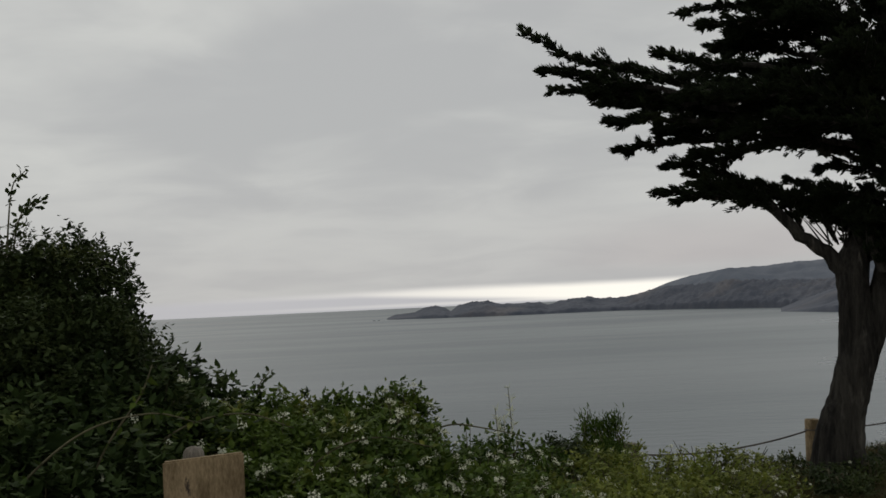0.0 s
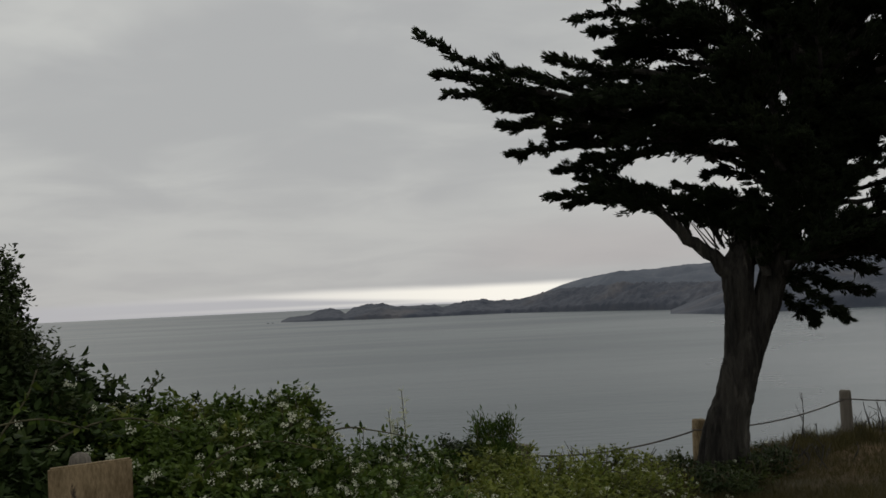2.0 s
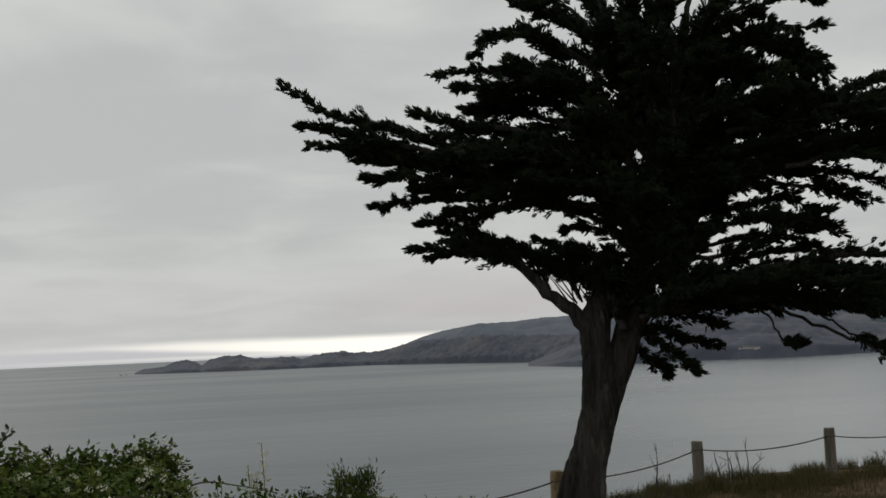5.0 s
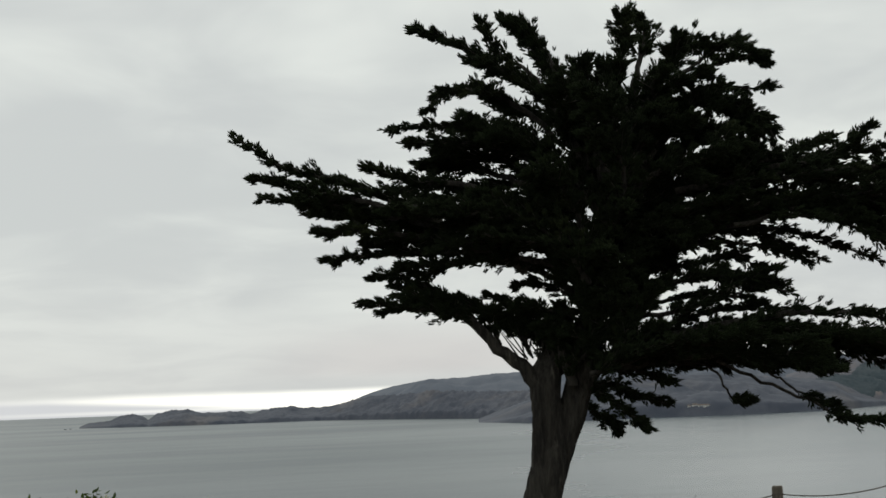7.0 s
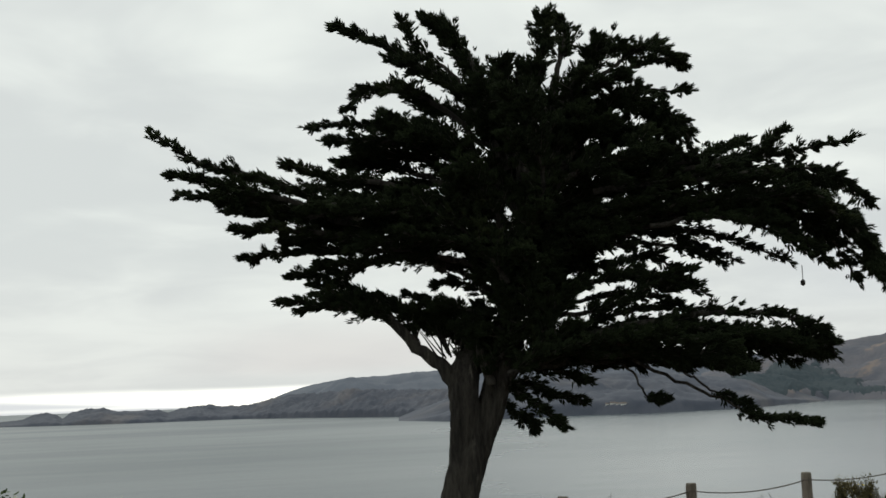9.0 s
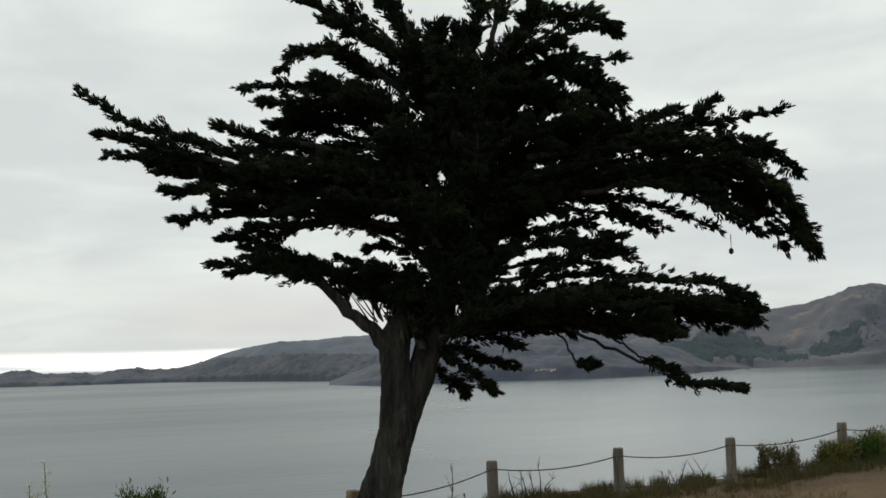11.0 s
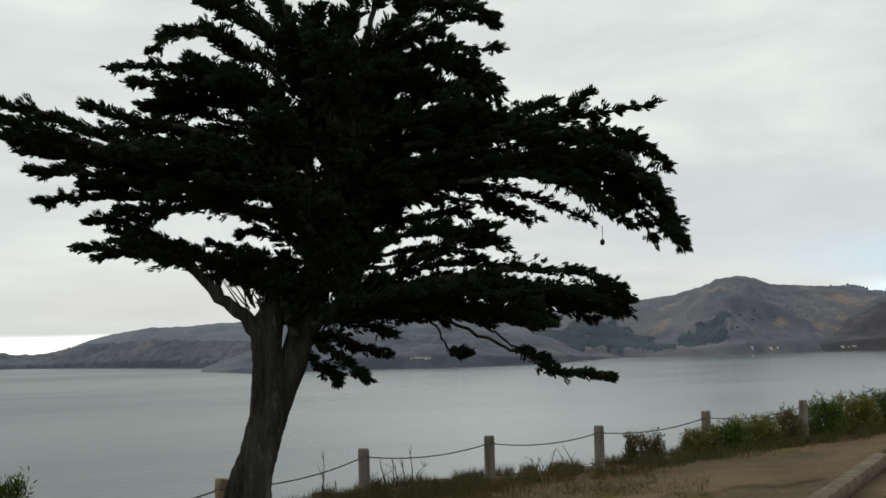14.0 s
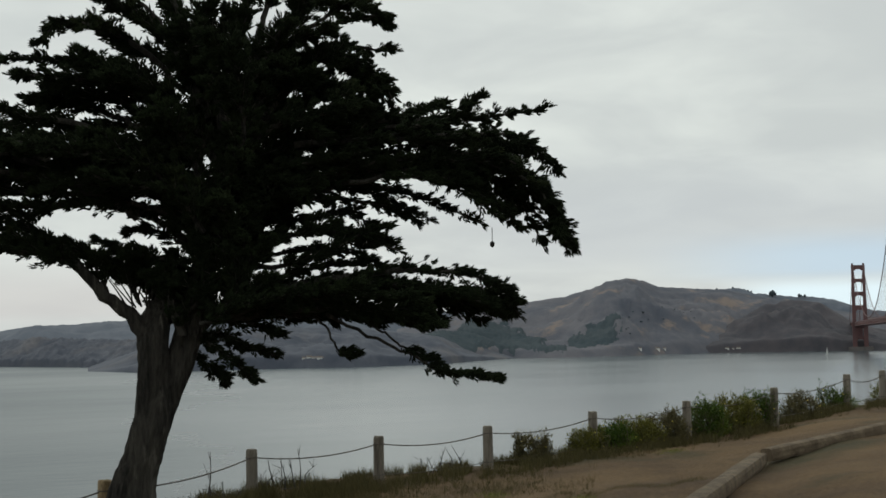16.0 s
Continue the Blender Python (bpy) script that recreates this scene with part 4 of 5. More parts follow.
limb(((1.36, -0.3, 2.79), (2.39, -0.5, 2.9), (3.3, -0.7, 2.88), (4.33, -0.9, 2.65)), 0.06, 0.42, 28, 0.15)
limb(((1.81, 0.5, 2.95), (2.85, 0.73, 3.19), (3.97, 0.97, 3.06), (5.2, 1.2, 2.92)), 0.06, 0.42, 26, 0.1)
limb(((1.46, -0, 2.95), (2.22, 0.13, 3.42), (3.07, 0.27, 3.59), (4.15, 0.4, 3.55)), 0.05, 0.3, 16, 0.25)
limb(((2.71, -0.4, 2.84), (3.43, -0.5, 2.46), (3.94, -0.6, 2.23), (4.3, -0.65, 2.01), (4.78, -0.7, 1.96), (5.19, -0.8, 1.86)), 0.026, 0.09, 13, 0.5)
limb(((3.33, -0.4, 2.7), (3.78, -0.47, 2.38), (4.07, -0.53, 2.25), (4.32, -0.6, 2.11)), 0.018, 0.12, 5, 0.4)
limb(((2.09, -0.2, 2.84), (2.64, -0.27, 2.74), (2.89, -0.33, 2.32), (3.17, -0.4, 2.27)), 0.022, 0.1, 4, 0.62)
limb(((0.79, 0.2, 2.41), (1.03, 0.13, 2.48), (1.43, 0.07, 2.18), (1.74, -0, 1.93)), 0.05, 0.3, 14, 0.15)
limb(((0.79, 0.2, 2.49), (1.2, 0.27, 2.56), (1.61, 0.33, 2.38), (2.06, 0.4, 2.26)), 0.05, 0.3, 14, 0.2)
limb(((0.88, 0.2, 2.65), (1.29, 0.03, 2.8), (1.77, -0.13, 2.69), (2.07, -0.3, 2.57)), 0.04, 0.26, 11, 0.3)
limb(((0.78, 0.3, 2.41), (0.94, 0.37, 2.24), (1.18, 0.43, 2.06), (1.3, 0.5, 1.92)), 0.03, 0.22, 8, 0.2)
limb(((1.06, 0.5, 4.93), (0.23, 0.73, 5.61), (-0.66, 0.97, 5.68), (-1.39, 1.2, 5.76)), 0.06, 0.46, 24, 0.1)
limb(((1.04, -0.4, 4.64), (0.26, -0.73, 4.96), (-0.51, -1.07, 5.02), (-1.56, -1.4, 5.1)), 0.06, 0.46, 28, 0.1)
limb(((1.05, 0.6, 4.6), (0.19, 0.9, 4.93), (-0.7, 1.2, 5.1), (-1.81, 1.5, 5.09)), 0.06, 0.46, 26, 0.1)
limb(((1.03, -0.5, 4.31), (0.4, -0.73, 4.55), (-0.37, -0.97, 4.59), (-1.13, -1.2, 4.48)), 0.06, 0.44, 24, 0.1)
limb(((1.22, -0.4, 4.96), (0.69, -0.67, 5.68), (0.15, -0.93, 5.97), (-0.31, -1.2, 6.02)), 0.06, 0.46, 22, 0.1)
limb(((1.33, 0.6, 5.27), (0.77, 0.83, 6.39), (0.26, 1.07, 6.83), (-0.28, 1.3, 7)), 0.06, 0.44, 20, 0.1)
limb(((1.32, 0.6, 5.1), (1.12, 0.87, 6.29), (1.06, 1.13, 6.98), (1.18, 1.4, 7.6)), 0.06, 0.46, 20, 0.2)
limb(((1.41, 0.5, 5.08), (1.71, 0.77, 6.07), (2.01, 1.03, 6.56), (2.39, 1.3, 6.87)), 0.06, 0.46, 20, 0.2)
limb(((1.37, -0.5, 4.78), (1.86, -0.77, 5.36), (2.33, -1.03, 5.53), (3, -1.3, 5.61)), 0.06, 0.46, 22, 0.1)
limb(((1.39, 0.6, 4.75), (2.03, 0.87, 5.28), (2.66, 1.13, 5.47), (3.58, 1.4, 5.57)), 0.06, 0.44, 22, 0.1)
limb(((1.28, -0.6, 4.53), (1.54, -0.87, 5.28), (1.48, -1.13, 5.95), (1.35, -1.4, 6.45)), 0.06, 0.46, 24, 0.1)
limb(((1.01, 0.3, 3.72), (0.6, 0.47, 4.09), (0.1, 0.63, 4.38), (-0.68, 0.8, 4.61)), 0.08, 0.3, 10, 0.55)
limb(((0.82, 0.1, 3.22), (0.42, 0.23, 3.58), (0, 0.37, 3.73), (-0.51, 0.5, 3.97)), 0.05, 0.26, 12, 0.35)
limb(((0.99, -0.4, 3.52), (1.01, -0.6, 3.98), (0.87, -0.8, 4.44), (0.58, -1, 4.75)), 0.06, 0.42, 22, 0.2)
limb(((1.17, 0.5, 3.56), (1.53, 0.67, 3.9), (1.8, 0.83, 4.25), (1.92, 1, 4.69)), 0.06, 0.4, 18, 0.2)
limb(((0.97, -0.3, 3.04), (1.22, -0.4, 3.27), (1.47, -0.5, 3.49), (1.87, -0.6, 3.63)), 0.05, 0.3, 12, 0.2)
limb(((0.64, 0.2, 2.91), (0.48, 0.33, 3.16), (0.15, 0.47, 3.35), (-0.36, 0.6, 3.46)), 0.04, 0.24, 9, 0.4)
limb(((1.87, 0.2, 4.6), (3.15, 0.4, 4.82), (4.26, 0.6, 4.63), (5.28, 0.8, 4.23)), 0.04, 0.3, 18, 0.2)
limb(((2.26, -0.3, 4.77), (3.86, -0.43, 4.92), (4.84, -0.57, 4.62), (5.54, -0.7, 4.02)), 0.04, 0.3, 20, 0.2)
limb(((2.73, 0.3, 5), (4.44, 0.5, 5.21), (5.55, 0.7, 4.85), (6.48, 0.9, 4.14)), 0.04, 0.32, 20, 0.2)
limb(((1.64, -0.3, 3.5), (2.43, -0.47, 3.57), (3.06, -0.63, 3.89), (3.59, -0.8, 4.09)), 0.04, 0.26, 14, 0.2)
limb(((1.87, 0.5, 4.21), (2.56, 0.7, 4.29), (3.19, 0.9, 4.41), (3.63, 1.1, 4.2)), 0.04, 0.28, 14, 0.1)
limb(((2.77, 0.4, 5.44), (4.07, 0.63, 5.68), (5.22, 0.87, 5.67), (6.21, 1.1, 5.49)), 0.05, 0.4, 24, 0.1)
limb(((2.27, -0.5, 5.23), (3.44, -0.7, 5.3), (4.5, -0.9, 5.22), (5.35, -1.1, 4.91)), 0.05, 0.4, 24, 0.1)
limb(((1.57, -0.3, 5.62), (2.01, -0.5, 6.55), (2.41, -0.7, 6.73), (2.8, -0.9, 6.82)), 0.05, 0.38, 18, 0.3)
limb(((0.75, 0.2, 5.49), (-0.08, 0.27, 5.88), (-0.68, 0.33, 6.05), (-1.11, 0.4, 6.13)), 0.05, 0.4, 20, 0.2)
limb(((0.73, 0.4, 5.27), (-0.3, 0.67, 5.44), (-1.36, 0.93, 5.58), (-2.11, 1.2, 5.79)), 0.05, 0.4, 22, 0.2)
limb(((0.79, 0.5, 4.6), (-0.15, 0.77, 4.84), (-1.4, 1.03, 4.88), (-2.5, 1.3, 5.01)), 0.05, 0.4, 24, 0.2)
limb(((0.7, -0.4, 4.25), (-0.08, -0.63, 4.38), (-1.02, -0.87, 4.32), (-1.62, -1.1, 4.28)), 0.05, 0.36, 20, 0.3)
limb(((1.22, -0.3, 3.19), (1.11, -0.47, 3.51), (0.97, -0.63, 3.82), (0.86, -0.8, 4.21)), 0.04, 0.36, 18, 0.05)
limb(((1.3, -0.3, 3.11), (1.47, -0.5, 3.41), (1.67, -0.7, 3.67), (1.94, -0.9, 3.88)), 0.04, 0.36, 18, 0.05)
limb(((1.17, -0.3, 2.99), (1.02, -0.37, 3.16), (0.82, -0.43, 3.24), (0.63, -0.5, 3.33)), 0.03, 0.24, 10, 0.1)
limb(((1.22, -0.4, 3.27), (1.39, -0.6, 3.65), (1.33, -0.8, 4.11), (1.27, -1, 4.48)), 0.04, 0.4, 20, 0.05)
limb(((1.44, -0.4, 2.86), (1.64, -0.53, 3.01), (1.77, -0.67, 3.23), (2, -0.8, 3.33)), 0.04, 0.36, 16, 0.05)
limb(((1.2, -0.6, 2.79), (2.14, -0.8, 3.02), (3.12, -1, 3.1), (3.99, -1.2, 3.01)), 0.05, 0.4, 30, 0.1)
limb(((1.46, -0, 2.87), (2.44, 0.1, 2.83), (3.42, 0.2, 2.8), (4.16, 0.3, 2.65)), 0.05, 0.36, 26, 0.1)
limb(((1.8, 0.2, 3.03), (2.82, 0.43, 3.33), (3.85, 0.67, 3.34), (4.72, 0.9, 3.11)), 0.05, 0.36, 26, 0.1)
limb(((1.02, -0.7, 4.21), (0.27, -1, 4.8), (-0.49, -1.3, 4.95), (-1.22, -1.6, 4.97)), 0.04, 0.42, 26, 0.05)
limb(((1.01, -0.8, 3.96), (0.64, -1.03, 4.43), (0.11, -1.27, 4.54), (-0.48, -1.5, 4.65)), 0.04, 0.4, 22, 0.05)
limb(((0.96, -0.8, 2.71), (1.58, -1, 2.96), (2.34, -1.2, 3.11), (3.08, -1.4, 3.22)), 0.04, 0.38, 26, 0.05)
limb(((0.81, -0.35, 2.89), (0.98, -0.43, 3.12), (1.03, -0.52, 3.43), (1, -0.6, 3.74)), 0.03, 0.3, 16, 0)
limb(((1.08, -0.35, 2.8), (1.29, -0.47, 2.94), (1.45, -0.58, 3.17), (1.54, -0.7, 3.48)), 0.03, 0.32, 16, 0)
limb(((0.94, -0.2, 6), (0.48, -0.33, 6.75), (0, -0.47, 7.03), (-0.55, -0.6, 7.28)), 0.05, 0.36, 18, 0.2)
limb(((1.26, 0.1, 5.88), (1.09, -0.03, 6.71), (1.02, -0.17, 7.06), (1.07, -0.3, 7.22)), 0.05, 0.38, 18, 0.2)
limb(((4.82, 0.3, 5.2), (5.65, 0.4, 4.93), (6.22, 0.5, 4.45), (6.62, 0.6, 3.86)), 0.04, 0.3, 20, 0.1)
limb(((4.23, -0.6, 5.04), (4.98, -0.73, 4.99), (5.55, -0.87, 4.71), (5.97, -1, 4.28)), 0.04, 0.32, 18, 0.1)
limb(((1.28, -0.3, 4.48), (1.85, -0.5, 4.8), (2.4, -0.7, 4.95), (3.17, -0.9, 5.08)), 0.04, 0.4, 26, 0.05)
limb(((1.29, 0.2, 4.62), (1.9, 0.3, 5.12), (2.51, 0.4, 5.4), (3.2, 0.5, 5.52)), 0.04, 0.4, 26, 0.05)
limb(((1.36, -0.3, 4.4), (2.17, -0.43, 4.71), (3.04, -0.57, 4.9), (3.9, -0.7, 5.04)), 0.04, 0.36, 28, 0.05)
limb(((1.25, -0.2, 3.84), (1.67, -0.33, 4.22), (2.16, -0.47, 4.51), (2.63, -0.6, 4.67)), 0.04, 0.34, 22, 0.05)
limb(((0.62, -0.3, 4.27), (0.39, -0.43, 4.51), (-0, -0.57, 4.51), (-0.32, -0.7, 4.39)), 0.03, 0.24, 12, 0.1)
limb(((0.68, 0.1, 3.89), (0.48, 0.2, 4.03), (0.19, 0.3, 4.09), (-0.07, 0.4, 4.07)), 0.025, 0.16, 8, 0.2)
limb(((1.56, -0.4, 5.36), (1.9, -0.6, 5.96), (2.21, -0.8, 6.07), (2.59, -1, 6.12)), 0.04, 0.42, 24, 0.1)
limb(((1.49, 0.3, 5.31), (2.03, 0.5, 5.74), (2.49, 0.7, 6.07), (3.03, 0.9, 6.21)), 0.04, 0.42, 24, 0.1)
limb(((-0.29, -0, 3.1), (-0.49, 0.1, 3.56), (-0.74, 0.2, 3.83), (-1.08, 0.3, 3.93)), 0.03, 0.22, 11, 0.3)
limb(((0.07, 0.1, 3.09), (-0.08, 0.17, 3.47), (-0.29, 0.23, 3.62), (-0.54, 0.3, 3.69)), 0.02, 0.18, 9, 0.3)
limb(((0.75, -0.2, 3.54), (0.35, -0.27, 3.67), (0.12, -0.33, 3.72), (-0.12, -0.4, 3.67)), 0.03, 0.2, 11, 0.3)
limb(((0.71, -0.2, 2.57), (0.57, -0.23, 3.06), (0.5, -0.27, 3.3), (0.43, -0.3, 3.54)), 0.07, 0.26, 18, 0.1)
limb(((0.88, -0.1, 2.65), (0.74, -0, 3.14), (0.68, 0.1, 3.48), (0.59, 0.2, 3.73)), 0.07, 0.28, 20, 0.1)
limb(((0.55, 0.1, 2.74), (0.44, 0.17, 3.08), (0.31, 0.23, 3.25), (0.25, 0.3, 3.46)), 0.04, 0.2, 12, 0.1)
limb(((1.38, 0.5, 2.72), (2.33, 0.67, 2.98), (3.18, 0.83, 2.99), (4.05, 1, 2.88)), 0.04, 0.42, 28, 0.05)
limb(((2.58, -0.3, 3.22), (3.52, -0.43, 3.26), (4.35, -0.57, 3.14), (5.08, -0.7, 2.91)), 0.04, 0.36, 24, 0.05)
limb(((1.1, -0.5, 4.15), (0.89, -0.77, 4.92), (0.68, -1.03, 5.29), (0.46, -1.3, 5.57)), 0.06, 0.44, 20, 0.1)


# the thick of the crown: side boughs that fork from the nearest limb and fill its three leafy bodies,
# clear of the open window between the forks and of the airy side towards the strait
CROWN_TOP = ((-3.1, 5.51), (-2.26, 5.6), (-1.42, 5.52), (-1.03, 5.8), (-0.89, 6.3), (-0.62, 6.89), (-0.36, 7.13), (0.23, 7.19), (0.73, 6.99), (1.16, 7.27), (1.6, 7.64), (2, 7.44), (2.32, 7.08), (3.2, 6.53), (3.51, 6.09), (4.38, 5.67), (5.2, 5.64), (5.84, 5.48), (6.2, 4.89))
CROWN_FOOT = ((-3.11, 5.25), (-2.61, 4.94), (-2.11, 4.54), (-1.44, 4.51), (-0.69, 4.6), (0.13, 4.49), (0.61, 4.05), (1, 3.54), (1.5, 3.85), (1.87, 4.66), (2.71, 5), (3.92, 4.78), (5.11, 4.36), (6.13, 4.07))
CORE_TOP, CORE_FOOT = ((0.4, 5.9), (2.3, 5.9)), ((0.4, 4.3), (0.9, 3.6), (1.7, 3.5), (2.3, 4.2))
AIRY_TOP, AIRY_FOOT = ((2.0, 4.8), (4.2, 4.7)), ((2.0, 3.7), (4.2, 3.7))
CROWN_MIDDLE = ((-1.6, 5.9), (-1.0, 5.9), (0.4, 5.7), (1.4, 5.5), (2.6, 5.6), (3.5, 5.9), (3.9, 6.0))
PLATE_TOP = ((1.31, 3.2), (2.3, 3.41), (3.44, 3.49), (4.39, 3.31), (5.18, 3.12), (5.6, 2.86))
PLATE_FOOT = ((0.96, 2.73), (1.79, 2.9), (2.59, 2.75), (3.38, 2.56), (4.43, 2.6), (5.15, 2.67), (5.59, 2.71))
SKIRT_TOP = ((-2.12, 4.12), (-1.46, 4.01), (-0.63, 3.85), (0.18, 3.57), (0.59, 3.56))
SKIRT_FOOT = ((-2.13, 3.79), (-1.47, 3.72), (-0.72, 3.65), (-0.16, 3.34), (0.57, 3.15))
WOOD = np.concatenate(limb_lines)
GROWTH = np.concatenate([np.gradient(line, axis=0) for line in limb_lines])
for top, foot, count, depth in ((CROWN_TOP, CROWN_FOOT, 120, 1.5), (CROWN_TOP, CROWN_MIDDLE, 46, 1.3), (CORE_TOP, CORE_FOOT, 58, 1.0), (AIRY_TOP, AIRY_FOOT, 10, 0.8), (PLATE_TOP, PLATE_FOOT, 34, 1.0), (SKIRT_TOP, SKIRT_FOOT, 8, 0.5)):
    grown = 0
    while grown < count:
        u = rng.uniform(max(top[0][0], foot[0][0]), min(top[-1][0], foot[-1][0]))
        hi, lo = float(knots(u, top)), float(knots(u, foot))
        hi, lo = hi - 0.22 * min(hi - lo, 1.0), lo + 0.1 * min(hi - lo, 1.0)
        z, w = rng.uniform(lo, max(hi, lo)), rng.uniform(-1, 1) * depth * (1 - 0.5 * min(abs(u - 1.0) / 5, 1))
        if rng.uniform() > (hi - lo) / 2.2 + 0.35:
            continue
        end = np.array([u, w, z])
        gap = np.linalg.norm((WOOD - end) * np.array([1, 0.6, 1]), axis=1)
        k = int(np.argmin(gap))
        way = GROWTH[k] / np.linalg.norm(GROWTH[k])
        start = WOOD[max(k - 5, 0)] if np.linalg.norm(WOOD[max(k - 5, 0)] - WOOD[k]) < 1.6 else WOOD[k]
        reach = min(max(np.linalg.norm(end - start), 0.45), 0.9)
        tip = end + way * 0.12
        limb((start, (start + tip) / 2 + np.array([0, 0, 0.06]), tip), 0.022, 0.24 * reach + 0.08, 7, 0.25)
        grown += 1

# bare inner twigs in the left fork
for k in range(26):
    h = Heap()
    a = np.array([0.11 + rng.uniform(-0.12, 0.5), rng.uniform(-0.15, 0.15), 2.8 + rng.uniform(0, 0.3)])
    b = a + np.array([rng.uniform(-0.5, 0.25), rng.uniform(-0.3, 0.3), rng.uniform(0.3, 0.75)])
    h.tube(curve_points([a, (a + b) / 2 + rng.normal(0, 0.07, 3), b], 8), np.linspace(0.016, 0.004, 8), 4)
    part_mesh("twig", h.mesh("twig", BARK), cypress)
# a cone hanging on a bare string of twig
h = Heap()
h.tube([(5.1, -0.6, 4.05), (5.1, -0.6, 3.81)], [0.006, 0.004], 4)
v, f = lump(3, 0.12, 1)
h.copies(v * np.array([0.7, 0.7, 1.0]), f, [np.hstack([np.eye(3) * 0.055, np.array((5.1, -0.6, 3.81))[:, None]])])
part_mesh("hanging_cone", h.mesh("hanging_cone", BARK), cypress)

# ---- fence along the bluff ----
def fence_post(place, height, radius, lean, seed, mat=TIMBER):
    """A round, weathered timber post with a worn top."""
    ob = thing("fence_post", "round weathered timber fence post at the edge of the bluff", "post", place, seed * 1.7, "fence posts along the bluff")
    ob.rotation_euler = (radians(lean), 0, seed * 1.7)
    r = np.random.default_rng(seed)
    sides, rings = 18, ((-0.4, 1.05), (0.0, 1.04), (height * 0.3, 1.0), (height * 0.7, 0.98), (height - 0.05, 0.97), (height - 0.015, 0.93), (height, 0.8))
    bm = bmesh.new()
    wob = [1 + r.uniform(-0.05, 0.05) for _ in range(sides)]
    rows = []
    for z, k in rings:
        rows.append([bm.verts.new((math.cos(2 * math.pi * a / sides) * radius * k * wob[a], math.sin(2 * math.pi * a / sides) * radius * k * wob[a], z + (r.uniform(-0.008, 0.008) if z > height - 0.1 else 0))) for a in range(sides)])
    for lo, hi in zip(rows, rows[1:]):
        for a in range(sides):
            bm.faces.new((lo[a], lo[(a + 1) % sides], hi[(a + 1) % sides], hi[a]))
    cap = bm.verts.new((0, 0, height + 0.004))
    for a in range(sides):
        bm.faces.new((rows[-1][a], rows[-1][(a + 1) % sides], cap))
    part("shaft", bm, mat, ob)
    for z in (height - 0.13, height - 0.66):
        h = Heap()
        a = np.linspace(0, 2 * np.pi, 13)
        h.tube(np.stack([np.cos(a) * radius * 1.02, np.sin(a) * radius * 1.02, np.full_like(a, z)], -1), np.full(13, 0.008), 5)
        part_mesh("wire_loop", h.mesh("wire_loop", WIRE), ob)
    return ob


POSTS = ((8.2, 15.2, 0.62), (16.2, 16.5, 0.74), (22.58, 20.3, 0.74), (28.3, 21.8, 0.78), (33.28, 23.3, 0.81), (38.07, 25.0, 0.84), (42.25, 27.0, 0.85), (46.05, 29.5, 0.88), (49.14, 32.5, 0.85), (50.6, 34.0, 0.85), (54, 38, 0.85))
tops = []
for k, (a, d, hgt) in enumerate(POSTS):
    p = polar(a, d)
    p.z = float(ground_height(p.x, p.y))
    fence_post(p, hgt, 0.092, (0.6, -1.0, 0.8, 0.0, -0.5)[k % 5], k + 1, BOARD if k == 1 else TIMBER)
    tops.append(p + Vector((0, 0, hgt)))
for drop, sag in ((0.13, 0.11), (0.66, 0.05)):
    for p, q in zip(tops, tops[1:]):
        h = Heap()
        u = np.linspace(0, 1, 17)
        line = np.array(p)[None] * (1 - u)[:, None] + np.array(q)[None] * u[:, None]
        line[:, 2] += -drop - sag * 4 * u * (1 - u)
        h.tube(line, np.full(17, 0.011 if drop < 0.3 else 0.007), 6)
        tagged(new("fence_cable", h.mesh("fence_cable", WIRE, True)), "sagging rusty cable strung between the fence posts", "cable", "fence cables along the bluff")

# ---- log kerb of the lot ----
def kerb_log(a, b, radius, seed):
    """A squared, worn log lying on the dirt."""
    ob = thing("kerb_log", "weathered grey-brown log lying as a kerb on the dirt", "log", (0, 0, 0), 0, "kerb logs round the lot")
    a, b = Vector(a), Vector(b)
    n, sides = 16, 16
    r = np.random.default_rng(seed)
    axis = (b - a).normalized()
    side = axis.cross(Vector((0, 0, 1))).normalized()
    up = side.cross(axis)
    bm = bmesh.new()
    rows = []
    for k in range(n):
        c = a.lerp(b, k / (n - 1))
        end = 0.93 if k in (0, n - 1) else 1.0
        row = []
        for s in range(sides):
            t = 2 * math.pi * s / sides
            sq = (abs(math.cos(t)) ** 5 + abs(math.sin(t)) ** 5) ** -0.2
            rr = radius * sq * end * (1 + 0.12 * noise.noise(Vector((k * 0.7, s * 0.5, seed))))
            row.append(bm.verts.new(c + side * math.cos(t) * rr * 1.1 + up * math.sin(t) * rr))
        rows.append(row)
    for lo, hi in zip(rows, rows[1:]):
        for s in range(sides):
            bm.faces.new((lo[s], lo[(s + 1) % sides], hi[(s + 1) % sides], hi[s]))
    bm.faces.new(rows[0][::-1]), bm.faces.new(rows[-1])
    part("timber", bm, LOG, ob)
    return ob


def on_ground(a, d, up):
    p = polar(a, d)
    p.z = float(ground_height(p.x, p.y)) + up
    return p


kerb_log(on_ground(37.2, 10.2, 0.06), on_ground(45.4, 21.2, 0.08), 0.115, 1)
kerb_log(on_ground(45.7, 21.3, 0.13), on_ground(52.2, 25.0, 0.13), 0.115, 2)
kerb_log(on_ground(52.6, 25.2, 0.10), on_ground(60, 30, 0.10), 0.14, 3)

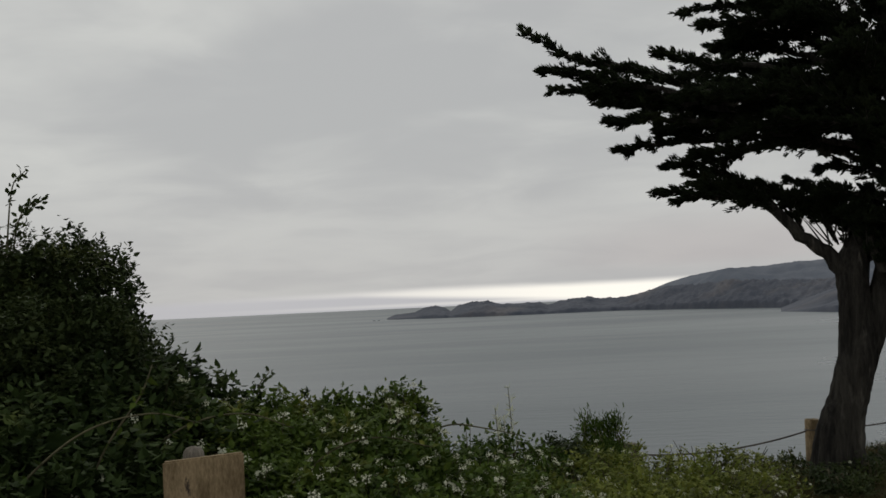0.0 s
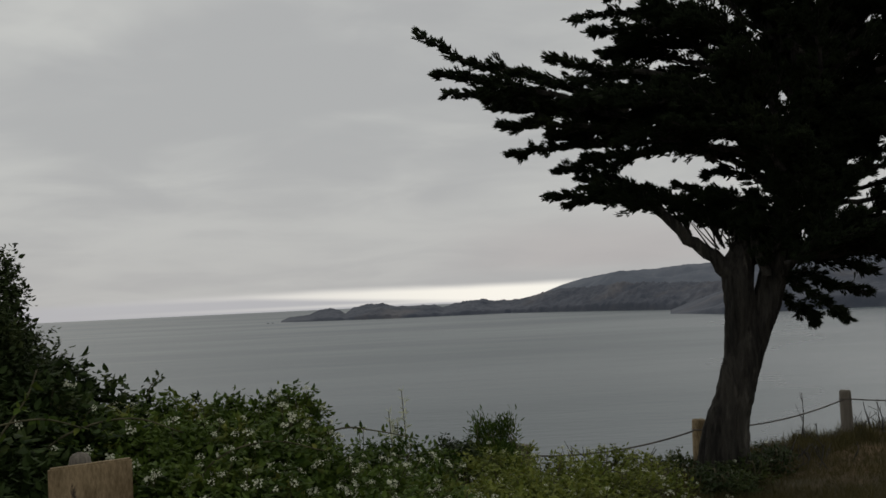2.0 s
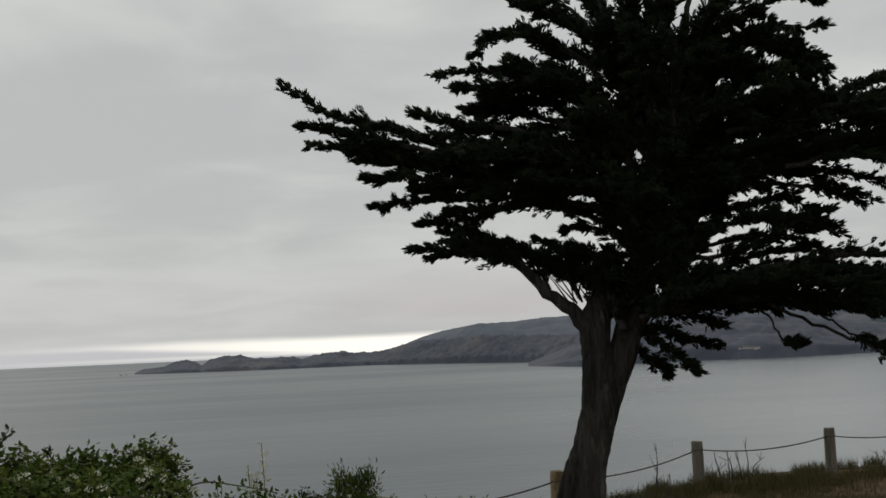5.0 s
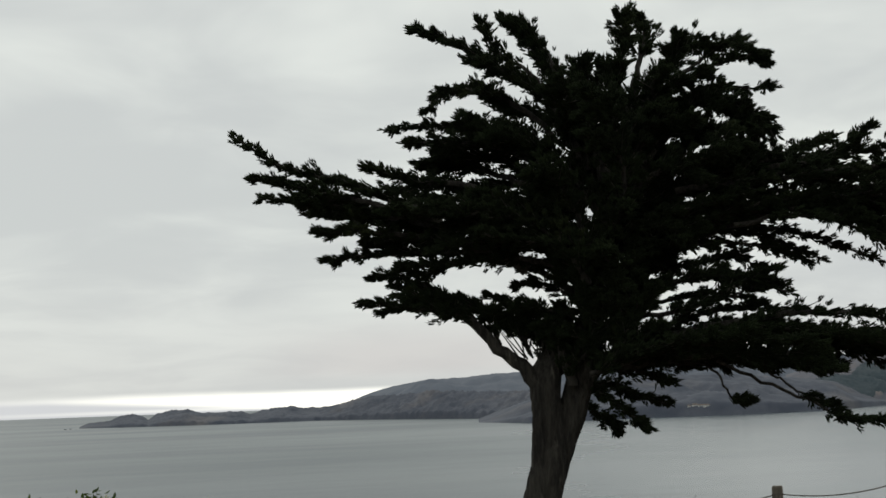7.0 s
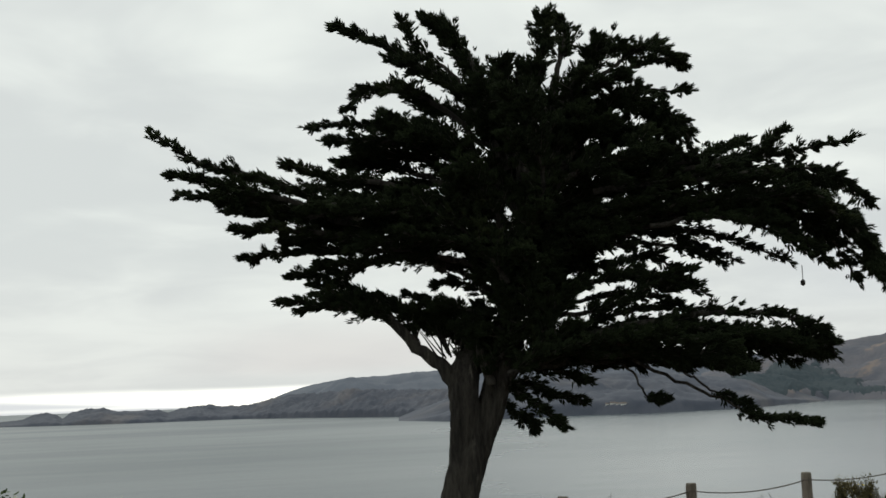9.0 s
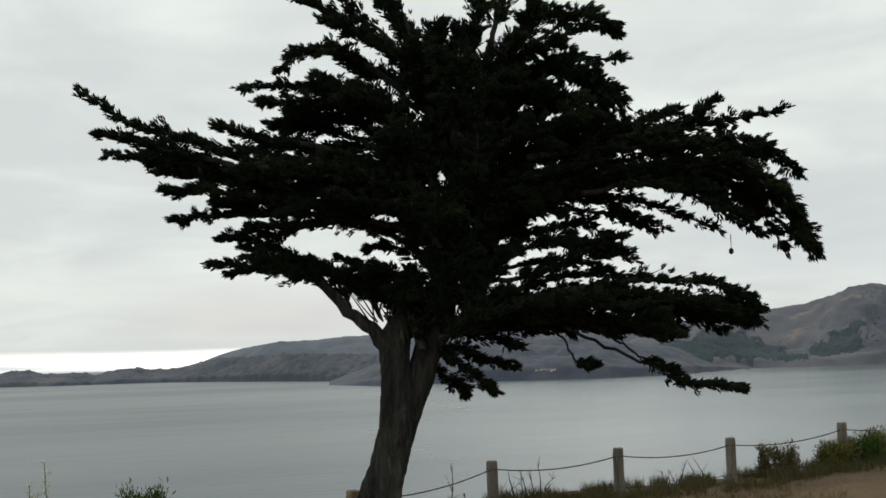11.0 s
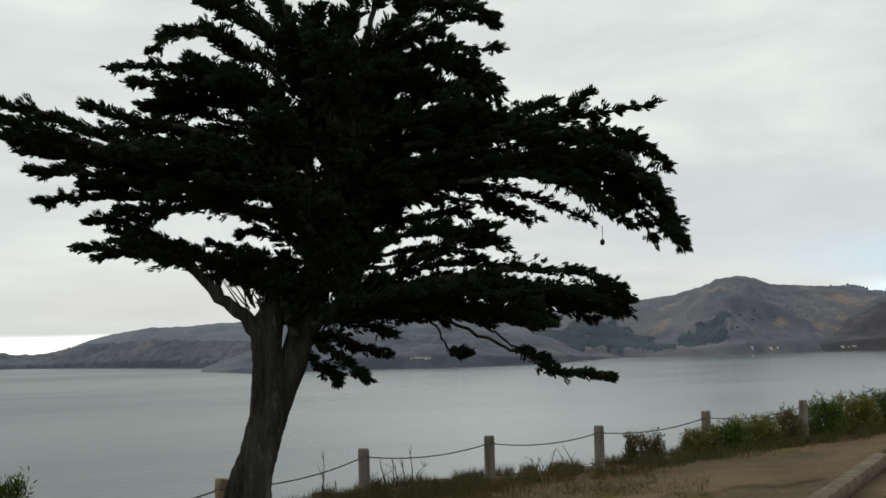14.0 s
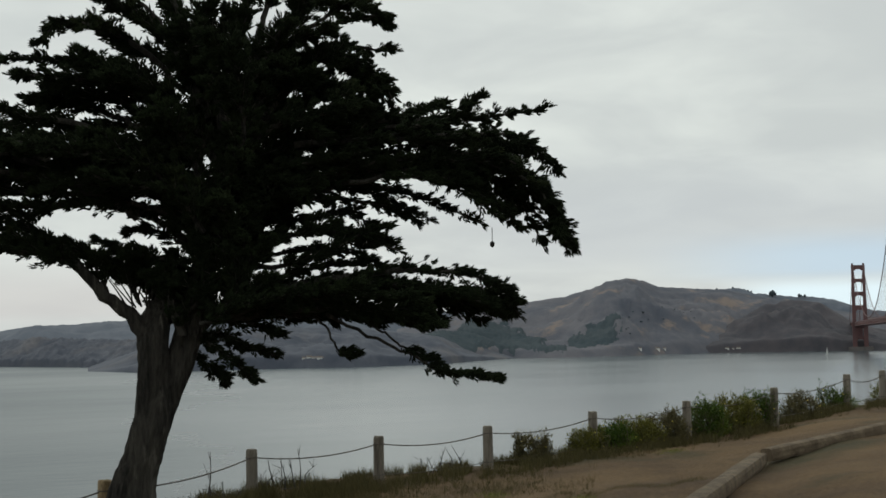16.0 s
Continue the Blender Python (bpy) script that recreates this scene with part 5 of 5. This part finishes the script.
# ---- wooden board by the brambles ----
def board_sign(place, turn):
    """The back of a low wooden board on a post."""
    ob = thing("wooden_board", "low weathered brown wooden board with a rounded post behind it", "sign", place, turn)
    bm = bmesh.new()
    box(bm, (0, 0, 0.45), (0.50, 0.07, 0.95))
    for v in bm.verts:
        if v.co.z > 0.5:
            v.co.z += 0.03 * (v.co.x > 0) - 0.005
    bmesh.ops.bevel(bm, geom=bm.edges[:], offset=0.012, segments=2, affect="EDGES")
    part("board", bm, BOARD, ob)
    h = Heap()
    z = np.array([-0.3, 0.5, 0.92, 0.96, 0.985, 0.995])
    h.tube(np.stack([np.full(6, -0.06), np.full(6, 0.11), z], -1), np.array([0.075, 0.075, 0.072, 0.064, 0.045, 0.01]), 9)
    part_mesh("post", h.mesh("post", TIMBER, True), ob)
    return ob


board_sign(polar(-11.2, 7.4, -0.05), radians(11)).scale = (0.925, 0.925, 0.925)

# ---- shrubs, weeds and grass ----
rng = np.random.default_rng(21)
LEAF = leaf(0.55, 0.12)
SLIM = leaf(0.22, 0.05)
BLADE = (np.array([(-0.02, 0, 0), (0.02, 0, 0), (0.012, 0.06, 0.55), (-0.012, 0.06, 0.55), (0, 0.2, 1.0)]), np.array([(0, 1, 2), (0, 2, 3), (3, 2, 4)]))


def umbel(seed):
    """A flat head of tiny white flowers, about 1 across."""
    r = np.random.default_rng(seed)
    h = Heap()
    disc_v = np.array([(0, 0, 0.1)] + [(math.cos(k * 1.2566), math.sin(k * 1.2566), 0) for k in range(5)])
    disc_f = np.array([(0, 1 + k, 1 + (k + 1) % 5) for k in range(5)])
    a = r.uniform(0, 2 * np.pi, 22)
    q = np.sqrt(r.uniform(0, 1, 22)) * 0.45
    at = np.stack([np.cos(a) * q, np.sin(a) * q, r.uniform(-0.2, 0.2, 22) - q * 0.2], -1)
    h.copies(disc_v, disc_f, aimed(at, np.stack([at[:, 0], at[:, 1], np.full(22, 0.3)], -1) + r.normal(0, 0.35, (22, 3)), r.uniform(0.07, 0.12, 22), r))
    return np.concatenate(h.v), np.concatenate(h.f)


UMBELS = [umbel(k) for k in range(3)]


def shrub(name, label, category, az, d, blobs, mat, size, count, shape=LEAF, flowers=0, flower_size=0.07, petal=None, twigs=12, group="", upward=0.3):
    """A leafy shrub. Each blob is bearing, distance, the elevation of its top seen from the lot, and its half width and half height."""
    base = polar(az, d)
    base.z = float(ground_height(base.x, base.y))
    ob = thing(name, label, category, base, 0, group)
    wood, leaves, heads = Heap(), Heap(), Heap()
    total = sum(w * w * h for _, _, _, w, h in blobs)
    for a, q, zc, w, hh in blobs:
        c = polar(a, q)
        c.z = EYE + q * math.tan(radians(zc)) - hh * 1.12
        c = np.array(c - base)
        n = int(count * (w * w * hh) / total)
        # boughs reach from the foot into the blob, and leaves sit in sprigs near its skin
        sprigs = max(12, n // 9)
        u = rng.normal(size=(sprigs, 3))
        u /= np.linalg.norm(u, axis=1)[:, None]
        u[:, 2] = np.where(u[:, 2] < -0.5, -u[:, 2], u[:, 2])
        rad = rng.uniform(0.35, 1.0, sprigs) ** 0.4
        lumpy = np.array([1 + 0.3 * noise.noise(Vector(x * 2.1) + Vector((a, q, 0))) + 0.2 * noise.noise(Vector(x * 5.5) + Vector((q, a, 3))) for x in u]) + rng.uniform(-0.06, 0.06, sprigs)
        p = c + u * np.array([w, w, hh]) * (rad * lumpy)[:, None]
        foot = np.array([c[0], c[1], min(0.0, c[2])])
        for k in range(min(twigs, sprigs)):
            mid = (foot + p[k]) / 2 + rng.normal(0, 0.08, 3) + np.array([0, 0, 0.08])
            wood.tube(curve_points([foot + rng.normal(0, 0.05, 3) * np.array([1, 1, 0.2]), mid, p[k]], 6), np.linspace(0.016, 0.004, 6), 4)
        m = 9
        at = np.repeat(p, m, 0)
        out_way = np.repeat(u, m, 0)
        along = rng.uniform(-1, 1, (len(at), 1)) * size * 1.0
        stem_way = np.repeat(u * 0.6 + rng.normal(0, 0.5, u.shape) + np.array([0, 0, 0.5]), m, 0)
        at = at + stem_way * along + rng.normal(0, size * 0.35, at.shape)
        way = out_way * 0.5 + rng.normal(0, 0.8, at.shape) + np.array([0, 0, upward])
        if shape is LEAF:
            way[:, 2] = way[:, 2] * 0.5 - 0.1
            leaves.copies(shape[0], shape[1], level(at, way, rng.uniform(0.6, 1.25, len(at)) * size, rng))
        else:
            leaves.copies(shape[0], shape[1], aimed(at, way, rng.uniform(0.6, 1.25, len(at)) * size, rng))
        # older, larger leaves fill the inside
        p2 = c + np.clip(rng.normal(0, 0.42, (max(20, n // 6), 3)), -0.7, 0.7) * np.array([w, w, hh])
        leaves.copies(shape[0], shape[1], aimed(p2, rng.normal(0, 1, p2.shape), rng.uniform(1.0, 1.9, len(p2)) * size, rng))
        nf = int(flowers * (w * w * hh) / total)
        if nf:
            uf = rng.normal(size=(nf, 3))
            uf[:, 2] = np.abs(uf[:, 2]) * 0.8
            uf[:, 1] -= 0.7
            uf /= np.linalg.norm(uf, axis=1)[:, None]
            pf = c + uf * np.array([w, w, hh]) * rng.uniform(1.1, 1.38, nf)[:, None]
            pick = rng.integers(0, 3, nf)
            for k in range(3):
                s = pick == k
                if s.any():
                    heads.copies(*UMBELS[k], aimed(pf[s], uf[s] * 0.5 + np.array([0, -0.3, 0.9]), rng.uniform(0.6, 1.4, s.sum()) * flower_size, rng))
            for x, y in zip(pf, uf):
                wood.tube([x - y * 0.25 - np.array([0, 0, 0.1]), x], [0.004, 0.003], 3)
    part_mesh("stem_growth", wood.mesh("stem_growth", STEM), ob, kind="stuff")
    part_mesh("leafage", leaves.mesh("leafage", mat), ob, kind="stuff")
    if heads.v:
        part_mesh("blossom", heads.mesh("blossom", petal or PETAL), ob, "flat white flower heads", kind="stuff")
    return ob


# tall dark shrub
shrub("tall_shrub", "tall dense dark green shrub on the bluff's edge", "shrub", -18.5, 10.0,
      ((-20.8, 10.2, 5.1, 0.3, 0.4), (-20.8, 10.0, 3.9, 0.7, 0.8), (-18.9, 10.0, 4.2, 0.45, 0.6), (-17.3, 10.0, 4.3, 0.5, 0.6), (-15.9, 10.1, 4.15, 0.42, 0.6), (-14.9, 10.2, 3.1, 0.27, 0.5), (-14.8, 10.2, 1.7, 0.24, 0.4), (-16.6, 9.7, 1.6, 0.7, 0.7), (-19.5, 9.5, 1.6, 0.8, 0.8), (-14.4, 10.2, -0.3, 0.45, 0.5), (-24, 10, 3.5, 1.0, 1.2), (-17.5, 9.4, -1.2, 0.8, 0.6), (-20.5, 9.2, -1.2, 0.8, 0.7)),
      LEAF_DARK, 0.045, 112000, twigs=14)
shrub("elder_shrub", "dark leafy shrub sloping down beside the tall one", "shrub", -12.6, 9.6,
      ((-13.1, 9.9, -1.1, 0.36, 0.5), (-12.1, 9.8, -1.9, 0.26, 0.45), (-14.3, 9.2, -2.0, 0.6, 0.5), (-11.0, 9.9, -2.6, 0.3, 0.42), (-10.0, 10.1, -3.0, 0.25, 0.4), (-16.4, 8.7, -3.4, 0.7, 0.5), (-19.2, 8.5, -3.2, 0.8, 0.6), (-12.9, 9.0, -3.6, 0.5, 0.45), (-15.5, 8.2, -5.6, 0.7, 0.45), (-18.6, 8.0, -5.6, 0.8, 0.5)),
      LEAF_BROAD, 0.085, 17000, flowers=40, flower_size=0.08)
shrub("bramble", "tangled green bramble thicket with white flower heads", "bramble", -6, 9.5,
      ((-8.6, 9.9, -3.6, 0.32, 0.36), (-7.0, 10.0, -3.7, 0.36, 0.36), (-5.5, 10.1, -3.9, 0.34, 0.36), (-4.4, 10.2, -4.1, 0.3, 0.36), (-10.0, 9.3, -4.1, 0.4, 0.38), (-8.0, 9.1, -4.7, 0.5, 0.4), (-5.8, 9.3, -4.8, 0.5, 0.4), (-4.0, 9.3, -5.2, 0.45, 0.4), (-11.8, 8.9, -4.6, 0.36, 0.3), (-6.8, 8.6, -6.4, 0.55, 0.4), (-4.4, 8.7, -6.6, 0.5, 0.4), (-9.0, 8.6, -6.2, 0.4, 0.36), (-7.6, 8.0, -8.2, 0.5, 0.35), (-5.0, 8.1, -8.2, 0.6, 0.35)),
      LEAF_MID, 0.060, 24000, flowers=150, flower_size=0.07)
shrub("flowering_bush", "rounded green bush dotted with white flowers", "bush", -2.1, 10.2,
      ((-2.3, 10.4, -3.6, 0.26, 0.36), (-3.5, 10.4, -3.85, 0.28, 0.34), (-1.45, 10.3, -3.95, 0.18, 0.36), (-2.9, 9.9, -4.7, 0.42, 0.36), (-1.5, 10.1, -5.0, 0.26, 0.34), (-2.2, 9.5, -6.0, 0.45, 0.36)),
      LEAF_MID, 0.055, 8500, flowers=120, flower_size=0.065)
shrub("low_bramble", "low green bramble with white flower heads along the edge", "bramble", 1.0, 11.0,
      ((-0.3, 10.6, -6.05, 0.32, 0.33), (0.9, 11.2, -6.1, 0.34, 0.33), (2.2, 11.5, -5.9, 0.3, 0.33), (3.4, 11.6, -6.25, 0.3, 0.3), (4.3, 11.7, -6.5, 0.26, 0.3), (0.4, 10.0, -7.0, 0.6, 0.36), (2.8, 10.6, -7.2, 0.55, 0.36), (-1.8, 9.2, -7.4, 0.55, 0.36), (0.6, 9.2, -8.3, 0.6, 0.3), (-2.6, 8.6, -8.4, 0.6, 0.3), (3.4, 10.0, -8.4, 0.55, 0.3)),
      LEAF_MID, 0.058, 13500, flowers=190, flower_size=0.07)
shrub("dark_bush", "small dark green rounded bush", "bush", 4.7, 12.2, ((4.6, 12.2, -6.3, 0.2, 0.3), (5.3, 12.4, -6.3, 0.2, 0.3)), LEAF_DARK, 0.045, 2200)
shrub("feathery_shrub", "feathery grey-green shrub with upright sprays", "shrub", 7.0, 13.4,
      ((6.4, 13.4, -5.3, 0.15, 0.36), (7.5, 13.5, -5.25, 0.14, 0.38), (7.0, 13.5, -5.6, 0.14, 0.3), (7.0, 13.2, -6.5, 0.24, 0.26), (6.0, 13.4, -6.4, 0.14, 0.26)), LEAF_MID, 0.055, 4600, SLIM, upward=1.1)
shrub("green_weeds", "bright yellow-green weeds with small white flowers", "weeds", 8.5, 12.4,
      ((8.1, 14.2, -6.55, 0.25, 0.33), (5.8, 12.0, -7.0, 0.4, 0.33), (7.3, 12.4, -6.9, 0.4, 0.33), (9.1, 12.9, -7.05, 0.32, 0.33), (10.6, 13.4, -7.1, 0.36, 0.33), (12.2, 14.2, -6.75, 0.3, 0.33), (13.3, 14.8, -7.0, 0.3, 0.33), (14.4, 15.2, -7.4, 0.28, 0.33), (11.6, 12.9, -7.7, 0.6, 0.34), (13.8, 13.6, -8.0, 0.45, 0.3), (9.0, 11.9, -8.0, 0.6, 0.34), (6.4, 11.0, -8.2, 0.6, 0.34), (5.0, 10.6, -8.9, 0.6, 0.3), (12.0, 12.2, -8.9, 0.7, 0.3), (9.4, 11.0, -9.0, 0.7, 0.3)),
      LEAF_LIGHT, 0.05, 20000, flowers=280, flower_size=0.05)
shrub("weeds_under_tree", "dark weeds round the foot of the cypress", "weeds", 16.6, 15.6,
      ((15.3, 16.4, -7.2, 0.22, 0.3), (16.7, 15.2, -7.6, 0.3, 0.3), (18.2, 15.6, -7.3, 0.3, 0.3), (19.3, 16.5, -6.9, 0.3, 0.3), (14.9, 16.0, -7.4, 0.2, 0.3), (17.4, 14.8, -8.2, 0.4, 0.25)), LEAF_DARK, 0.05, 4200, flowers=14, flower_size=0.05)
for az, d, el, w, hh, n, mat, lab in ((35.2, 24.0, -4.5, 0.26, 0.3, 1000, LEAF_DRY, "low dry bush by the fence"), (37.7, 24.7, -4.25, 0.36, 0.42, 2300, LEAF_OLIVE, "green and yellow bush by the fence"),
                                  (38.8, 25.2, -3.95, 0.5, 0.5, 3200, LEAF_MID, "dense green bush round a fence post"), (40.0, 25.9, -3.75, 0.5, 0.46, 2800, LEAF_OLIVE, "green and yellow bush by the fence"),
                                  (41.3, 26.5, -3.5, 0.45, 0.45, 2200, LEAF_DRY, "dry leafy bush by the fence"), (42.9, 27.4, -3.0, 0.5, 0.55, 2900, LEAF_MID, "dense green bush by the fence"),
                                  (44.3, 28.4, -2.8, 0.5, 0.55, 3000, LEAF_OLIVE, "green and yellow bush by the fence"), (45.2, 29.2, -2.6, 0.4, 0.5, 2000, LEAF_MID, "dense green bush by the fence"), (47.1, 30.8, -2.75, 0.5, 0.45, 1800, LEAF_DRY, "dry leafy bush by the fence"),
                                  (48.6, 32.4, -2.55, 0.5, 0.5, 2200, LEAF_MID, "dense green bush by the fence"), (50.9, 34.6, -2.2, 0.6, 0.6, 2400, LEAF_OLIVE, "green and yellow bush by the fence")):
    shrub("fence_bush", lab, "bush", az, d, ((az, d + 0.1, el + 0.18, w, hh), (az + 0.5, d + 0.4, el - 0.1, w * 0.8, hh * 0.8), (az - 0.5, d + 0.1, el - 0.6, w * 0.7, hh * 0.7), *((az + rng.uniform(-0.8, 0.8), d + 0.1, el + rng.uniform(0.0, 0.4), w * 0.28, hh * 0.7) for _ in range(4))), mat, 0.068, int(n * 1.8), SLIM, flowers=16, flower_size=0.035, petal=PETAL_YELLOW, upward=0.9, group="bushes along the fence")


def dead_brush(az, d, w, h, n, label):
    """Bare dead twigs standing in the grass."""
    base = polar(az, d)
    base.z = float(ground_height(base.x, base.y)) - 0.03
    ob = thing("dead_brush", label, "dead brush", base, 0, "dead brush along the fence")
    wood = Heap()
    for k in range(n):
        foot = np.array([rng.normal(0, w), rng.normal(0, w * 0.4), 0])
        tip = foot + np.array([rng.normal(0, 0.16), rng.normal(0, 0.1), h * rng.uniform(0.5, 1.15)])
        line = curve_points([foot, (foot + tip) / 2 + rng.normal(0, 0.04, 3), tip], 7)
        wood.tube(line, np.linspace(0.014, 0.004, 7), 4)
        for _ in range(3):
            i0 = rng.integers(2, 6)
            d2 = rng.normal(0, 1, 3) * np.array([0.6, 0.4, 0.3]) + np.array([0, 0, 0.6])
            wood.tube([line[i0], line[i0] + d2 * h * rng.uniform(0.15, 0.35)], [0.007, 0.003], 3)
    part_mesh("twig_growth", wood.mesh("twig_growth", TWIG), ob, kind="stuff")
    return ob


dead_brush(19.3, 16.9, 0.3, 0.36, 26, "tangle of dark dead twigs at the foot of the cypress")
dead_brush(20.2, 17.6, 0.35, 0.3, 22, "tangle of dark dead twigs by the fence")
dead_brush(20.8, 19.3, 0.08, 0.72, 2, "tall bare dead stalk by the fence")
dead_brush(21.6, 19.6, 0.12, 0.4, 4, "forked dead twigs by the fence")
dead_brush(23.6, 20.6, 0.12, 0.6, 5, "upright dead stalks by the fence")
dead_brush(24.7, 20.9, 0.1, 0.62, 3, "upright dead stalks by the fence")
dead_brush(31.0, 22.9, 0.15, 0.45, 9, "thin pale dead twigs by the fence")
dead_brush(12.0, 15.2, 0.25, 0.6, 12, "thin bare twigs over the cable")


def tall_stalk(az, d, h, label):
    """A tall thin flower stalk gone to seed."""
    base = polar(az, d)
    base.z = float(ground_height(base.x, base.y))
    ob = thing("seed_stalk", label, "stalk", base, 0, "tall seed stalks")
    wood, heads = Heap(), Heap()
    line = curve_points([(0, 0, 0), (0.02, 0, h * 0.5), (-0.01, 0, h)], 10)
    wood.tube(line, np.linspace(0.008, 0.003, 10), 4)
    at, way = [], []
    for k in range(46):
        u = rng.uniform(0.35, 1)
        p = np.array([0.02 * math.sin(u * 3), 0, h * u]) + rng.normal(0, 0.018, 3) * (1.3 - u)
        at.append(p), way.append(rng.normal(0, 0.6, 3) + np.array([0, 0, 0.8]))
    heads.copies(*SLIM, aimed(np.array(at), np.array(way), rng.uniform(0.05, 0.09, 46), rng))
    part_mesh("stem", wood.mesh("stem", STEM), ob)
    part_mesh("seed_head", heads.mesh("seed_head", PETAL), ob, kind="stuff")


tall_stalk(2.83, 11.5, 1.44, "tall pale seed stalk standing above the bramble")
tall_stalk(2.2, 11.4, 1.25, "tall pale seed stalk standing above the bramble")
tall_stalk(2.55, 11.6, 1.18, "tall pale seed stalk standing above the bramble")


def shoot(az, d, foot_z, tip, label):
    """A bramble shoot that stands clear of the thicket, with a few leaves."""
    base = polar(az, d)
    base.z = float(ground_height(base.x, base.y)) + foot_z
    ob = thing("bramble_shoot", label, "bramble", base, 0, "bramble shoots")
    wood, leaves = Heap(), Heap()
    line = curve_points([(0, 0, -0.3), (tip[0] * 0.35, 0, tip[1] * 0.6), (tip[0], 0, tip[1])], 12)
    wood.tube(line, np.linspace(0.008, 0.003, 12), 4)
    idx = rng.integers(4, 12, 26)
    leaves.copies(*LEAF, aimed(line[idx] + rng.normal(0, 0.015, (26, 3)), rng.normal(0, 0.7, (26, 3)) + np.array([tip[0], 0, 0.4]), rng.uniform(0.035, 0.075, 26), rng))
    part_mesh("stem", wood.mesh("stem", STEM), ob)
    part_mesh("leafage", leaves.mesh("leafage", LEAF_DARK), ob, kind="stuff")


shoot(-9.0, 10.0, 1.2, (0.16, 0.42), "bramble shoot with few leaves above the thicket")
shoot(-8.9, 10.0, 1.15, (0.06, 0.34), "bramble shoot with few leaves above the thicket")
shoot(-6.2, 10.2, 1.2, (-0.06, 0.24), "bramble shoot with few leaves above the thicket")
shoot(-4.6, 10.3, 1.15, (-0.08, 0.22), "bramble shoot with few leaves above the thicket")
shoot(-19.2, 10.0, 2.7, (0.28, 0.28), "leafy shoot reaching out of the tall shrub")
shoot(-19.3, 9.9, 2.85, (0.16, 0.34), "leafy shoot reaching out of the tall shrub")
shoot(-19.5, 10.1, 2.5, (0.34, 0.5), "leafy shoot reaching out of the tall shrub")

def cane(az, d, z, pts, label):
    """A long arching bramble cane, bare but for a few leaves."""
    ob = thing("bramble_cane", label, "bramble", polar(az, d, z), radians(-az), "arching bramble canes")
    wood, leaves = Heap(), Heap()
    line = curve_points(pts, 22)
    wood.tube(line, np.linspace(0.009, 0.004, 22), 5)
    idx = rng.integers(3, 22, 22)
    leaves.copies(*LEAF, aimed(line[idx], rng.normal(0, 0.8, (22, 3)) + np.array([0, -0.2, 0.3]), rng.uniform(0.04, 0.075, 22), rng))
    part_mesh("stem", wood.mesh("stem", STEM), ob)
    part_mesh("leafage", leaves.mesh("leafage", LEAF_MID), ob, kind="stuff")


cane(-18.2, 7.55, 0.55, ((-0.45, 0.2, -0.5), (-0.2, 0, 0.05), (0.2, -0.05, 0.42), (0.62, 0, 0.52), (0.95, 0.2, 0.42)), "pale arching bramble cane before the dark shrub")
cane(-15.5, 7.7, 0.75, ((-0.2, 0.2, -0.4), (0.0, 0, 0.1), (0.22, -0.02, 0.42), (0.3, 0.05, 0.6)), "pale arching bramble cane before the dark shrub")
cane(-12.2, 8.3, 0.8, ((-0.35, 0.2, -0.2), (0.0, 0, 0.1), (0.4, -0.02, 0.18), (0.75, 0.1, 0.05)), "arching bramble cane with few leaves")
cane(-5.5, 8.5, 0.55, ((-0.3, 0.2, -0.2), (0.0, 0, 0.12), (0.35, -0.02, 0.2), (0.7, 0.1, 0.1)), "arching bramble cane with few leaves")
cane(-0.6, 10.2, 0.5, ((-0.2, 0.1, 0.0), (0.1, 0, 0.14), (0.4, 0, 0.1), (0.7, 0.05, 0.02)), "bare cane lying out of the bush over the weeds")

# grass and low weeds: a fringe along the bluff, and thin tufts over the dirt
def grass(label, count, place, height, mat):
    h = Heap()
    at = []
    while len(at) < count:
        x = place()
        if x is not None:
            at.append(x)
    at = np.array(at)
    at = np.stack([at[:, 0], at[:, 1], ground_height(at[:, 0], at[:, 1]) - 0.01], -1)
    rep = np.repeat(at, 6, 0) + rng.normal(0, 0.03, (count * 6, 3)) * np.array([1, 1, 0])
    h.copies(*BLADE, aimed(rep, rng.normal(0, 0.35, rep.shape) + np.array([0, 0, 1.0]), rng.uniform(*height, len(rep)), rng))
    return tagged(new("grass", h.mesh("grass", mat)), label, "grass", kind="stuff")


def fringe():
    az = rng.uniform(13, 53)
    d = float(fence_distance(az)) + rng.normal(-0.1, 0.8)
    if noise.noise(Vector((az * 0.9, d * 0.8, 5))) < -0.08:
        return None
    return polar(az, d)[:2]


def lot():
    az, d = rng.uniform(13, 38), rng.uniform(12, 24)
    if d > float(fence_distance(az)) or noise.noise(Vector((az * 0.25, d * 0.35, 2))) + rng.normal(0, 0.25) < (az - 24) * 0.05 - 0.35:
        return None
    return polar(az, d)[:2]


grass("dry green grass fringe along the fence and the bluff's edge", 9500, fringe, (0.06, 0.26), GRASS)
grass("short green and dry grass on the dirt under the cypress", 17000, lot, (0.04, 0.13), GRASS)


def streak():
    az = rng.uniform(35.5, 43.0)
    return polar(az, 18.8 + (az - 38) * 0.15 + rng.normal(0, 0.16) + 0.25 * math.sin(az * 2.1))[:2]


def patch():
    c = ((37.6, 18.0), (36.2, 16.6), (33.5, 19.2), (41.5, 24.6))[rng.integers(4)]
    return polar(c[0] + rng.normal(0, 0.35), c[1] + rng.normal(0, 0.25))[:2]


grass("thin straw-coloured weeds in a line over the dirt", 500, streak, (0.03, 0.09), LEAF_DRY)
grass("small green weed patches on the dirt", 420, patch, (0.04, 0.10), LEAF_LIGHT)
